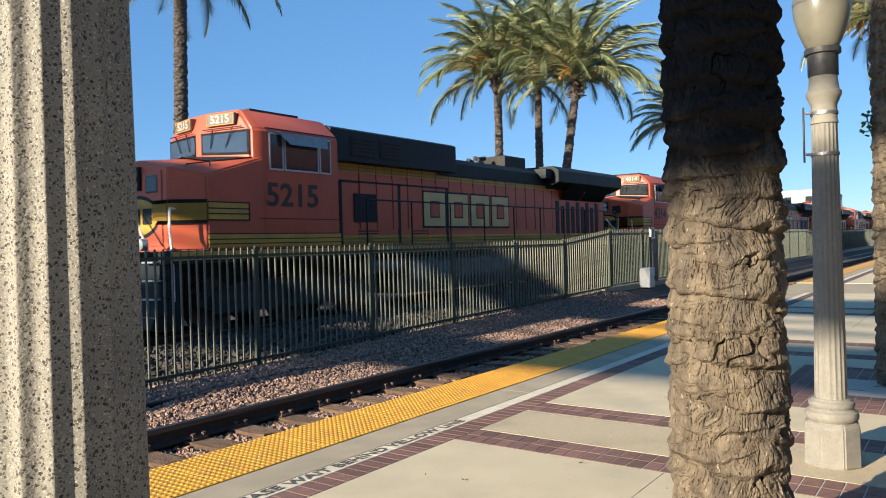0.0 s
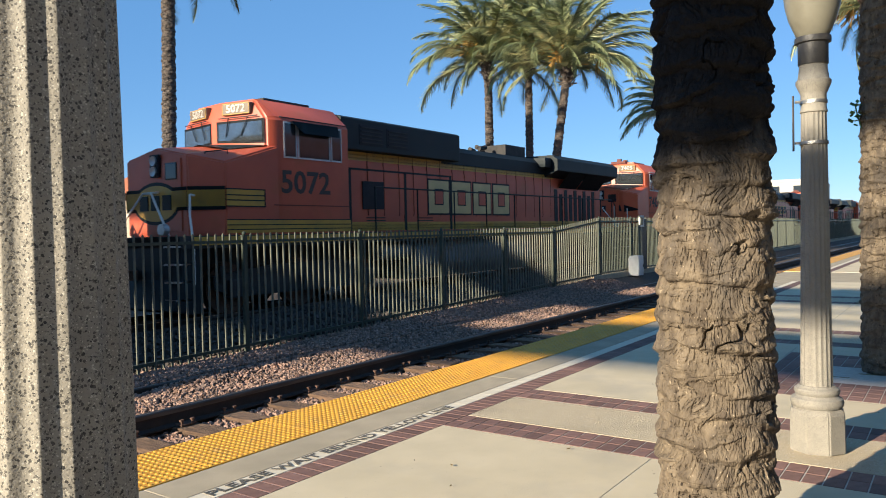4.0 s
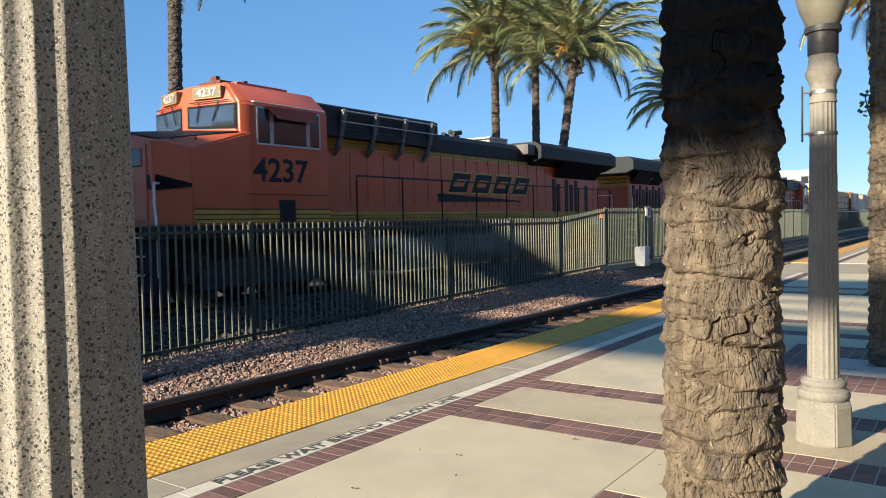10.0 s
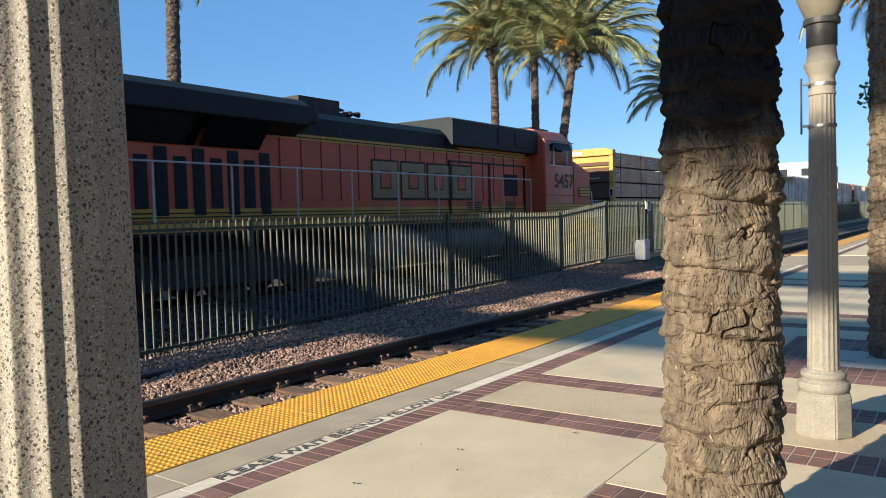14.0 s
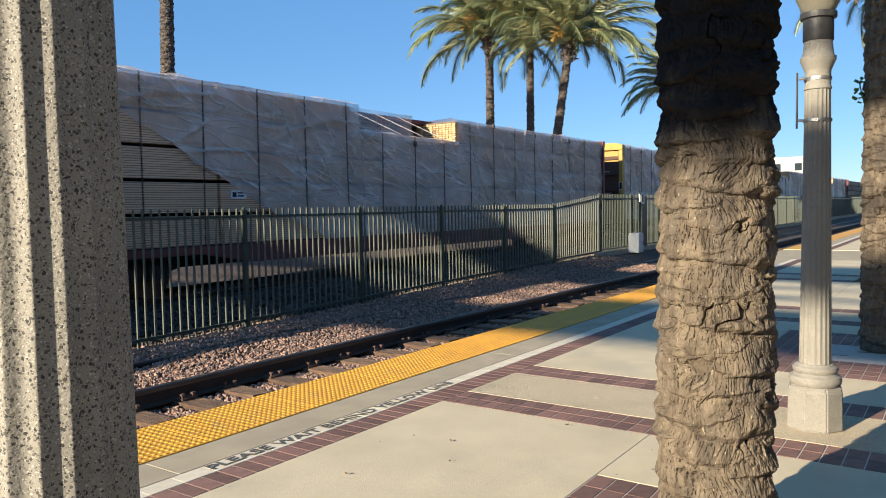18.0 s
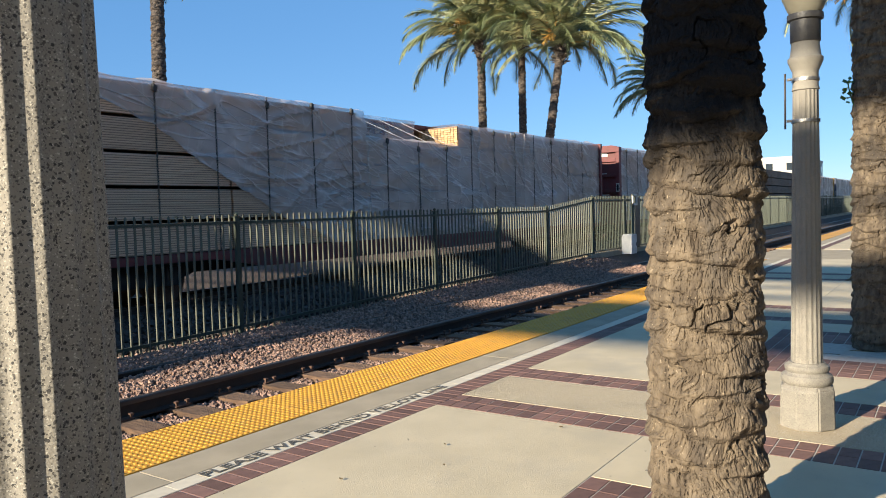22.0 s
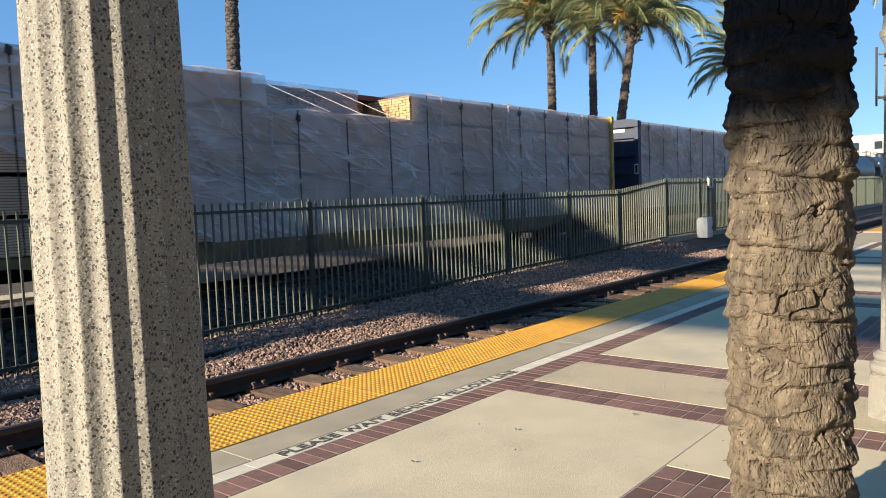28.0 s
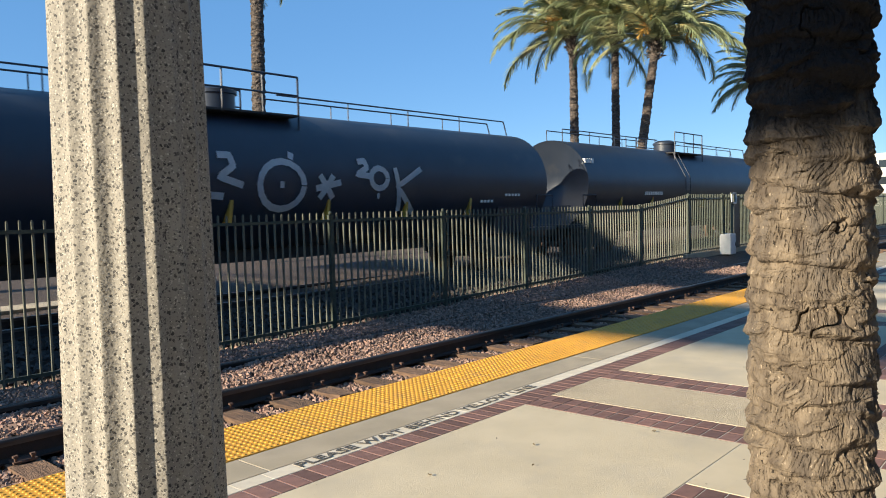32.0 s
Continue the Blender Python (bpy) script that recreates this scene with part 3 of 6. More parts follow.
def build_gate_things():
    b = empty("electrical_cabinet", 17.75, 3.92, -0.08)
    tagged(b, "small pale grey electrical cabinet at the fence foot", "electrical cabinet")
    part("body", prism(B(), [(-0.16, 0), (0.16, 0), (0.16, 0.52), (0.12, 0.60), (-0.16, 0.60)], "x", -0.22, 0.22, 0.015), "fence_box", b)
    part("door", box(B(), -0.19, 0.19, -0.172, -0.16, 0.06, 0.48, 0.004), "fence_box", b)
    part("handle", box(B(), 0.12, 0.15, -0.19, -0.17, 0.24, 0.34, 0.004), "black_metal", b)
    g = empty("gate_post", 18.6, 4.08, -0.1)
    tagged(g, "tall olive gate post with a boxed lock frame", "gate post")
    part("post", box(B(), -0.05, 0.05, -0.05, 0.05, 0, 1.86, 0.005), "fence", g)
    part("lock_frame", box(box(box(box(B(), -0.2, 0.2, -0.06, -0.03, 1.8, 1.86), -0.2, -0.14, -0.06, -0.03, 1.5, 1.86), 0.14, 0.2, -0.06, -0.03, 1.55, 1.86), -0.2, 0.2, -0.06, -0.03, 1.5, 1.56), "fence_box", g, "pale painted lock frame")
    part("mesh_panel", box(B(), 0.06, 0.55, -0.01, 0.01, 0.15, 1.75), "black_metal", g, "dark expanded-mesh gate panel")


build_gate_things()


# ---- lamp posts on the platform ----
def lamp_post(x, y, r, turn, label, tall=True):
    """A fluted concrete post on an eight-sided plinth, with an acorn globe."""
    p = empty("lamp_post", x, y, 0)
    tagged(p, label, "lamp post", group="lamp posts of the platform")
    k = r / 0.099
    bm = B()
    lathe(bm, [(0.212 * k, 0.0), (0.205 * k, 0.255), (0.19 * k, 0.28)], 8)
    bmesh.ops.bevel(bm, geom=list(bm.edges), offset=0.008, segments=2, affect="EDGES")
    bmesh.ops.rotate(bm, verts=bm.verts, cent=(0, 0, 0), matrix=Euler((0, 0, radians(22.5 + 10))).to_matrix())
    part("plinth", bm, "terrazzo", p)
    prof = [(0.172, 0.28), (0.186, 0.295), (0.19, 0.315), (0.182, 0.338), (0.160, 0.348), (0.152, 0.36), (0.160, 0.372), (0.164, 0.385), (0.158, 0.40), (0.140, 0.408), (0.130, 0.42)]
    part("base_moulding", lathe(B(), [(a * k, z) for a, z in prof], 48), "terrazzo", p, smooth=True)
    n, flutes = 432, 18
    bm = B()
    rings = []
    zs = [0.42 + (2.16 - 0.42) * i / 24 for i in range(25)]
    for z in zs:
        u = (z - 0.42) / 1.74
        rr = k * (0.116 - 0.024 * u)
        ring = []
        for i in range(n):
            a = 2 * math.pi * i / n
            f = (a * flutes / (2 * math.pi)) % 1.0
            d = 0.0050 * math.sin(math.pi * f) ** 1.3 * min(1.0, (z - 0.4) / 0.05) * min(1.0, (2.2 - z) / 0.06)
            an = a + radians(turn)
            ring.append(bm.verts.new(((rr - d) * math.cos(an), (rr - d) * math.sin(an), z)))
        rings.append(ring)
    for a, b in zip(rings, rings[1:]):
        for i in range(n):
            bm.faces.new((a[i], a[(i + 1) % n], b[(i + 1) % n], b[i]))
    sh = part("shaft", bm, "terrazzo", p, "fluted speckled concrete shaft", smooth=True)
    prof = [(0.090, 2.16), (0.098, 2.165), (0.098, 2.175), (0.092, 2.185), (0.092, 2.28), (0.098, 2.29), (0.118, 2.33), (0.126, 2.345), (0.126, 2.365), (0.112, 2.375), (0.104, 2.42), (0.098, 2.47)]
    part("capital", lathe(B(), [(a * k, z) for a, z in prof], 48), "terrazzo", p, smooth=True)
    prof = [(0.105, 2.465), (0.108, 2.47), (0.108, 2.60), (0.128, 2.605), (0.130, 2.62), (0.128, 2.64), (0.10, 2.645)]
    part("collar", lathe(B(), [(a * k, z) for a, z in prof], 40), "black_metal", p, smooth=True)
    prof = [(0.105, 2.64), (0.125, 2.665), (0.168, 2.75), (0.196, 2.84), (0.204, 2.90), (0.203, 2.925)]
    gl = part("globe", lathe(B(), [(a * k, z) for a, z in prof], 40), "globe", p, "cream ribbed acorn globe", smooth=True)
    prof = [(0.207, 2.925), (0.209, 2.94), (0.196, 2.97), (0.15, 3.03), (0.09, 3.08), (0.03, 3.11), (0.012, 3.16), (0.004, 3.2)]
    part("lid", lathe(B(), [(a * k, z) for a, z in prof], 40), "globe", p, smooth=True)
    # banner bracket: two steel bands and an upright rod
    br = empty("bracket")
    br.parent = p
    for z in (1.97, 2.23):
        rr = k * (0.116 - 0.024 * (z - 0.42) / 1.74) + 0.002
        part("band", lathe(B(), [(rr, z - 0.011), (rr + 0.004, z - 0.01), (rr + 0.004, z + 0.01), (rr, z + 0.011)], 40), "steel", br)
        part("lug", rod(B(), (-0.06, rr, z), (-0.06, rr + 0.03, z), 0.009), "steel", br)
    part("rod", rod(B(), (-0.06, k * 0.1 + 0.035, 1.92), (-0.06, k * 0.1 + 0.035, 2.27), 0.006), "black_metal", br)
    br.rotation_euler = (0, 0, radians(10))
    p.scale = (1, 1, 0.955)
    return p


lamp_post(-3.949, -3.552, 0.079, 16.0, "fluted speckled concrete lamp post standing close by on the platform")
lamp_post(0.69, -3.60, 0.078, 5, "fluted concrete lamp post with cream acorn globe on an octagonal plinth")


# ---- palms ----
def lattice(u, v, wrap, seed):
    """Smooth noise of -1 to 1 on a lattice that closes after wrap steps of u."""
    g = np.random.default_rng(seed).random((wrap, 997)) * 2 - 1
    i, j = np.floor(u).astype(int), np.floor(v).astype(int)
    a, b = u - i, v - j
    a, b = a * a * (3 - 2 * a), b * b * (3 - 2 * b)
    i0, i1, j0, j1 = i % wrap, (i + 1) % wrap, j % 997, (j + 1) % 997
    return (g[i0, j0] * (1 - a) + g[i1, j0] * a) * (1 - b) + (g[i0, j1] * (1 - a) + g[i1, j1] * a) * b


def trunk_rings(r0, r1, height, row, nu, zs, seed, amp=1.0, lean=(0, 0)):
    """A palm trunk: wide crescent leaf bases on a spiral, each jutting out at its lower edge, its upper part split by cracks."""
    rng = np.random.default_rng(seed)
    zs = np.array(zs)[:, None]
    ang = (np.arange(nu) / nu * 2 * math.pi)[None, :]
    relief = np.full((len(zs), nu), -0.5)
    owner = np.zeros((len(zs), nu), int)
    upper = np.zeros((len(zs), nu))
    warp = 0.30 * row * lattice(ang / (2 * math.pi) * 9 + zs * 0, zs / row * 0.9, 9, seed + 1) + 0.10 * row * lattice(ang / (2 * math.pi) * 40 + zs * 0, zs / row * 4, 40, seed + 10)
    step = row / 3.0
    for k in range(-6, int(height / step) + 6):
        az = k * 2.39996 + rng.normal() * 0.13
        zc = k * step + rng.normal() * 0.012 * row / 0.09
        wa, sz, jut = rng.uniform(0.95, 1.25), rng.uniform(0.85, 1.15), rng.uniform(0.7, 1.25)
        rows = np.nonzero(np.abs(zs[:, 0] - zc) < 2.2 * row)[0]
        if not len(rows):
            continue
        zz = zs[rows] + warp[rows]
        da = (ang - az + math.pi) % (2 * math.pi) - math.pi
        q = 1 - (da / wa) ** 2
        lens = np.clip(q, 0, 1) ** 0.6
        v = (zz - (zc - 0.55 * row * sz * lens)) / (1.35 * row * sz * np.maximum(lens, 0.05))
        prof = np.where(v < 0.22, np.clip(v / 0.22, 0, 1) ** 0.55, np.clip(1 - (v - 0.22) / 0.9, 0, 1) ** 1.1)
        h = np.where((q > 0) & (v > 0) & (v < 1.1), jut * prof * (0.35 + 0.65 * lens) + 0.02 * (k % 3), -0.5)
        win = h > relief[rows]
        relief[rows] = np.where(win, h, relief[rows])
        owner[rows] = np.where(win, k, owner[rows])
        upper[rows] = np.where(win, v, upper[rows])
    relief = np.maximum(relief, -0.12)
    c = round(2 * math.pi * r0 / 0.010)
    u = ang / (2 * math.pi)
    slit = lattice(u * c + 6 * lattice(u * 12, zs * 9, 12, seed + 2), zs * 16, c, seed + 3)
    c2 = round(2 * math.pi * r0 / 0.045)
    gash = lattice(u * c2 + 0.8 * lattice(u * 12, zs * 9, 12, seed + 2), zs * 13, c2, seed + 4)
    crease = lattice(u * 14, zs * 75 + 4 * lattice(u * 7, zs * 6, 7, seed + 6), 14, seed + 5)
    mask = np.clip((upper - 0.18) / 0.3, 0, 1)
    fine = -0.008 * np.clip(1 - np.abs(slit) / 0.25, 0, 1) * (0.25 + 0.75 * mask)
    fine = fine - 0.03 * np.clip(1 - np.abs(gash) / 0.07, 0, 1) * np.clip(lattice(u * 11, zs * 10, 11, seed + 7) * 4 - 0.5, 0, 1)
    fine = fine - 0.003 * np.clip(1 - np.abs(crease) / 0.3, 0, 1) + 0.004 * lattice(u * 60, zs * 45, 60, seed + 8) + 0.008 * lattice(u * 18, zs * 14, 18, seed + 9)
    rr = r0 + (r1 - r0) * zs / height + amp * (0.027 * relief * row / 0.09 + fine) - 0.012
    x = rr * np.cos(ang) + lean[0] * zs / height
    y = rr * np.sin(ang) + lean[1] * zs / height
    return np.stack([x, y, zs + 0 * x], -1), owner


def trunk_parts(parent, r0, r1, height, row, nu, zs, seed, mat, zmax=-1.0, amp=1.0, lean=(0, 0)):
    """Links the trunk under its palm; leaf bases below zmax are pieces of their own."""
    co, owner = trunk_rings(r0, r1, height, row, nu, zs, seed, amp, lean)
    nv = len(zs) - 1
    idx = np.arange((nv + 1) * nu).reshape(nv + 1, nu)
    nxt = np.roll(idx, -1, axis=1)
    quads = np.stack([idx[:-1], nxt[:-1], nxt[1:], idx[1:]], -1).reshape(-1, 4)
    key = np.where(np.array(zs)[:-1, None] < zmax, owner[:-1], 99999).reshape(-1)
    flat = co.reshape(-1, 3)
    # connected patches: slivers go to the patch beside them, each other patch is one leaf base
    if zmax > 0:
        n = len(key)
        ks = key.tolist()
        lab, sizes = [-1] * n, []
        for s in range(n):
            if lab[s] >= 0:
                continue
            todo, got = [s], [s]
            lab[s] = len(sizes)
            while todo:
                c = todo.pop()
                r_, c_ = divmod(c, nu)
                for d in (r_ * nu + (c_ + 1) % nu, r_ * nu + (c_ - 1) % nu, c + nu, c - nu):
                    if 0 <= d < n and lab[d] < 0 and ks[d] == ks[c]:
                        lab[d] = lab[s]
                        todo.append(d)
                        got.append(d)
            sizes.append(len(got))
            if len(got) < 90 and s > nu and ks[s] != 99999:
                for c in got:
                    lab[c] = lab[s - 1]
        key = np.array(lab)
        rest = set(key[np.array(ks) == 99999].tolist())
    else:
        rest = {99999}
    for k in np.unique(key):
        q = quads[key == k]
        used, inv = np.unique(q, return_inverse=True)
        name = "trunk" if int(k) in rest or len(q) < 30 else "leaf_base"
        me = bpy.data.meshes.new(name)
        me.from_pydata(flat[used].tolist(), [], inv.reshape(-1, 4).tolist())
        me.materials.append(M[mat])
        new(name, me).parent = parent


def frond_mesh(name, length, droop, n, wid, seed, mat, lift=0.35):
    """One feather leaf: an arched midrib with paired narrow leaflets, along +x from its base."""
    rnd = random.Random(seed)
    bm = B()
    pts = []
    ang = lift
    p = Vector((0, 0, 0))
    for i in range(n + 1):
        pts.append(p.copy())
        p = p + Vector((math.cos(ang), 0, math.sin(ang))) * (length / n)
        ang -= droop / n * (0.4 + 1.3 * i / n)
    for i in range(n):
        u = i / n
        w = 0.035 * (1 - u) + 0.008
        a, b = pts[i], pts[i + 1]
        bm.faces.new([bm.verts.new(q) for q in (a + Vector((0, -w, 0)), b + Vector((0, -w * 0.9, 0)), b + Vector((0, w * 0.9, 0)), a + Vector((0, w, 0)))])
        bm.faces.new([bm.verts.new(q) for q in (a + Vector((0, 0, -w)), b + Vector((0, 0, -w * 0.9)), b + Vector((0, 0, w * 0.9)), a + Vector((0, 0, w)))])
        if u < 0.12:
            continue
        d = (b - a).normalized()
        up = Vector((-d.z, 0, d.x))
        for sub in (0.0, 0.25, 0.5, 0.75):
            for side in (-1, 1):
                base = a.lerp(b, sub)
                ll = wid * (math.sin(math.pi * min(1.0, (u + 0.03) * 1.02)) ** 0.55 + 0.12) * rnd.uniform(0.8, 1.15)
                dr = d * rnd.uniform(0.75, 1.05) + Vector((0, side, 0)) * rnd.uniform(0.6, 0.95) + up * rnd.uniform(-0.1, 0.45) - Vector((0, 0, 0.4))
                tip = base + dr.normalized() * ll - Vector((0, 0, 0.10 * ll))
                q = d * 0.021
                r = up * 0.015
                bm.faces.new([bm.verts.new(x) for x in (base - q - r, base + q + r, tip)])
    me = bpy.data.meshes.new(name)
    bm.to_mesh(me)
    bm.free()
    me.materials.append(M[mat])
    return me


FRONDS = [frond_mesh("frond", 4.3, 1.25 + 0.2 * k, 24, 0.66, 30 + k, "leaf", 0.22 + 0.08 * k) for k in range(4)]


def far_palm(x, y, base_z, crown_z, r, crown, seed, label, lean=(0, 0), fronds=64):
    """A date palm seen from afar: ringed trunk, arching fronds, dry ones and orange fruit stalks."""
    rnd = random.Random(seed)
    p = empty("palm_tree", x, y, base_z)
    tagged(p, label, "palm tree", group="palms beyond the tracks")
    h = crown_z - base_z
    trunk_parts(p, r * 0.98, r * 0.78, h, 0.17, 40, np.linspace(0, h, int(h / 0.035)), seed, "bark_far", amp=0.9, lean=lean)
    top = Vector((lean[0], lean[1], h))
    bm = B()
    for i in range(70):
        a, e = rnd.uniform(0, 6.28), rnd.uniform(-0.2, 1.2)
        o = top + Vector((math.cos(a) * r * 0.8, math.sin(a) * r * 0.8, rnd.uniform(-0.9, 0.3)))
        rod(bm, o, o + Vector((math.cos(a) * math.cos(e), math.sin(a) * math.cos(e), math.sin(e))) * rnd.uniform(0.25, 0.5), 0.06, 0.03, 5)
    part("leaf_stub", bm, "bark_far", p, "ragged brown leaf stubs under the crown")
    for i in range(fronds):
        u = (i + 0.5) / fronds
        a = i * 2.39996 + rnd.uniform(-0.2, 0.2)
        tilt = 80 * (1 - u) ** 1.1 - 16 * u + rnd.uniform(-7, 7)
        s = crown / 4.3 * rnd.uniform(0.85, 1.1)
        me = FRONDS[min(3, int(u * 4))] if rnd.random() < 0.8 else rnd.choice(FRONDS)
        ob = new("frond", me)
        ob.parent = p
        ob.matrix_basis = Matrix.Translation(top + Vector((0, 0, 0.25 * (1 - u)))) @ pose(0, 0, 0, 0, 0, math.degrees(a)) @ pose(0, 0, 0, rnd.uniform(-25, 25), -tilt * 0.92, 0) @ Matrix.Diagonal((s, s, s, 1))
    for i in range(11):
        bm = B()
        a = rnd.uniform(0, 6.28)
        e = rnd.uniform(0.1, 0.9)
        o = top + Vector((0, 0, 0.1))
        d = Vector((math.cos(a) * math.cos(e), math.sin(a) * math.cos(e), math.sin(e)))
        m_ = o + d * crown * 0.28
        rod(bm, o, m_, 0.03, 0.02, 5)
        for _ in range(24):
            rod(bm, m_, m_ + d * rnd.uniform(0.15, 0.5) + Vector((rnd.uniform(-0.3, 0.3), rnd.uniform(-0.3, 0.3), rnd.uniform(-0.6, 0.1))), 0.012, 0.02, 3)
        part("fruit_stalk", bm, "leaf_dry", p, "drooping orange fruit stalk")
    return p


def crown_on(p, z, size, count, seed):
    rnd = random.Random(seed)
    for i in range(count):
        u = (i + 0.5) / count
        ob = new("frond", FRONDS[i % 4])
        ob.parent = p
        s = size / 4.3 * rnd.uniform(0.85, 1.1)
        ob.matrix_basis = Matrix.Translation((0, 0, z)) @ pose(0, 0, 0, 0, 0, i * 137.5) @ pose(0, 0, 0, rnd.uniform(-25, 25), -(75 * (1 - u) - 25 * u), 0) @ Matrix.Diagonal((s, s, s, 1))


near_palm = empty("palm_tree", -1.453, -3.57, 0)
tagged(near_palm, "stout palm trunk of rough grey-brown leaf bases, darker bark and painted shade higher up", "palm tree", group="palms of the platform")
trunk_parts(near_palm, 0.211, 0.192, 7.0, 0.088, 400, np.concatenate([np.arange(0, 2.75, 0.0042), np.linspace(2.75, 7.0, 120)]), 7, "bark_shade_top", 2.7)
crown_on(near_palm, 7.0, 3.6, 36, 5)
palm2 = empty("palm_tree", 3.63, -3.76, 0)
tagged(palm2, "palm trunk of rough leaf bases in a brick-edged planter", "palm tree", group="palms of the platform")
trunk_parts(palm2, 0.212, 0.195, 7.2, 0.09, 160, np.concatenate([np.arange(0, 5.0, 0.009), np.linspace(5.0, 7.2, 60)]), 12, "bark", 5.0)
crown_on(palm2, 7.2, 3.6, 36, 6)

def leaf_sprig():
    """A small green shoot on the bark of the planter's palm."""
    rnd = random.Random(77)
    s = empty("leaf_sprig", 3.5, -3.55, 2.36)
    tagged(s, "small green leafy shoot growing on the palm bark", "shoot")
    part("stem", pipe(B(), [(0.05, -0.03, -0.12), (0.0, 0.0, 0.0), (-0.02, 0.02, 0.12)], 0.006), "leaf_green", s)
    for k in range(22):
        a, e, ln = rnd.uniform(0, 6.28), rnd.uniform(-0.6, 0.9), rnd.uniform(0.05, 0.09)
        o = Vector((rnd.uniform(-0.03, 0.03), rnd.uniform(-0.03, 0.05), rnd.uniform(-0.06, 0.13)))
        d = Vector((math.cos(a) * math.cos(e), math.sin(a) * math.cos(e), math.sin(e)))
        w = d.cross(Vector((0, 0, 1))).normalized() * ln * 0.32
        bm = B()
        bm.faces.new([bm.verts.new(q) for q in (o, o + d * ln * 0.5 + w, o + d * ln, o + d * ln * 0.5 - w)])
        part("leaf", bm, "leaf_green", s)


leaf_sprig()
far_palm(30.8, 17.0, -0.3, 10.5, 0.25, 5.2, 21, "tall date palm with arching fronds and orange fruit stalks")
far_palm(31.0, 14.66, -0.1, 10.9, 0.22, 5.0, 22, "tall date palm with drooping green fronds", (0.1, 0))
far_palm(29.3, 13.05, -0.1, 9.5, 0.24, 5.2, 23, "slightly leaning date palm with yellow-green fronds", (1.2, -0.95))
far_palm(11.75, 18.8, -0.1, 11.4, 0.265, 4.2, 24, "tall date palm with its crown high up", (0.3, 0))
far_palm(43.6, 10.8, -0.1, 8.6, 0.24, 4.3, 25, "date palm with a full yellow-green crown farther down the line")
far_palm(21.0, -2.55, 0.0, 7.6, 0.24, 3.2, 26, "date palm on the platform farther along")


# ---- beyond ----
def building(name, x0, x1, y0, y1, h, mat, label, floors=2, face="x"):
    b = empty(name, (x0 + x1) / 2, (y0 + y1) / 2, -0.1)
    tagged(b, label, "building")
    w, d = (x1 - x0) / 2, (y1 - y0) / 2
    part("wall", box(B(), -w, w, -d, d, 0, h), mat, b)
    bm = B()
    for a in ((-w, w, -d - 0.1, -d + 0.2), (-w, w, d - 0.2, d + 0.1), (-w - 0.1, -w + 0.2, -d, d), (w - 0.2, w + 0.1, -d, d)):
        box(bm, *a, h, h + 0.6)
    part("parapet", bm, mat, b)
    n = max(3, int(2 * d / 4))
    for f in range(floors):
        for i in range(n):
            yy = -d + (i + 0.5) * 2 * d / n
            part("window", box(B(), -w - 0.02, -w + 0.05, yy - 0.8, yy + 0.8, h * (f + 0.3) / floors, h * (f + 0.75) / floors), "glass_dark", b)
    n = max(3, int(2 * w / 4))
    for f in range(floors):
        for i in range(min(n, 14)):
            xx = -w + (i + 0.5) * 2 * w / min(n, 14)
            part("window", box(B(), xx - 0.8, xx + 0.8, -d - 0.02, -d + 0.05, h * (f + 0.3) / floors, h * (f + 0.75) / floors), "glass_dark", b)
    return b


building("office_block", 190, 225, 26, 40, 11.5, "wall_far", "pale flat-roofed building far down the line", 3)
building("warehouse", 110, 150, 34, 60, 7, "wall_tan", "low tan warehouse beyond the tracks", 1)
building("depot", 22, 44, 27, 38, 4.2, "wall_tan", "low station building beyond the tracks", 1)
part("roof", prism(B(), [(-6.5, 4.2), (6.5, 4.2), (0, 6.2)], "x", -12, 12), "roof_tile", bpy.data.objects["depot"], "red clay tile roof")
building("shed", -6, 6, 40, 52, 5.5, "wall_far", "grey flat-roofed shed beyond the tracks", 1)


def utility_pole(x, y, h):
    p = empty("utility_pole", x, y, -0.1)
    tagged(p, "thin wooden utility pole far off", "utility pole", group="utility poles")
    part("pole", rod(B(), (0, 0, 0), (0, 0, h), 0.14, 0.1), "bark_far", p)
    part("crossarm", box(B(), -0.07, 0.07, -1.1, 1.1, h - 1.0, h - 0.85), "bark_far", p)


def sky_block_house():
    """An unseen house added behind the camera; it closes the platform and blocks skylight."""
    b = empty("sky_block_house", 0, -14, 0)
    tagged(b, "long grey stucco building added out of view to limit skylight", "building", kind="structure")
    part("wall", box(B(), -30, 90, -8, 3, -0.1, 5.6), "stucco", b)
    part("roof", prism(B(), [(-8.6, 5.6), (4.2, 5.6), (-2.5, 8.0)], "x", -31, 91), "roof_tile", b)
    for k in range(28):
        part("window", box(B(), -26 + 4.2 * k, -24.4 + 4.2 * k, 2.95, 3.03, 1.0, 3.2), "glass_dark", b)


sky_block_house()


def build_sky_block():
    """An unseen roof added behind the camera to darken sides that only skylight reaches."""
    c = empty("sky_block_roof", 0, -8.2, 0)
    tagged(c, "dark roof on posts added out of view to block skylight", "canopy", kind="structure")
    part("roof", prism(B(), [(-2.8, 4.4), (0.1, 3.9), (0.1, 4.1), (-2.8, 4.7)], "x", -30, 90), "sky_block_grey", c)
    for k in range(20):
        part("canopy_post", box(B(), -28 + 6 * k, -27.8 + 6 * k, -0.3, -0.1, 0, 4.0, 0.01), "sky_block_grey", c)


build_sky_block()
# pale colour stands in for sunlight on the ballast beyond the train
far_path = part("far_path", box(B(), -60, 160, 12.0, 13.0, -0.6, -0.31, 0.02), "aggregate")
tagged(far_path, "pale strip painted as sunlit ballast across the main track", "path", kind="structure")
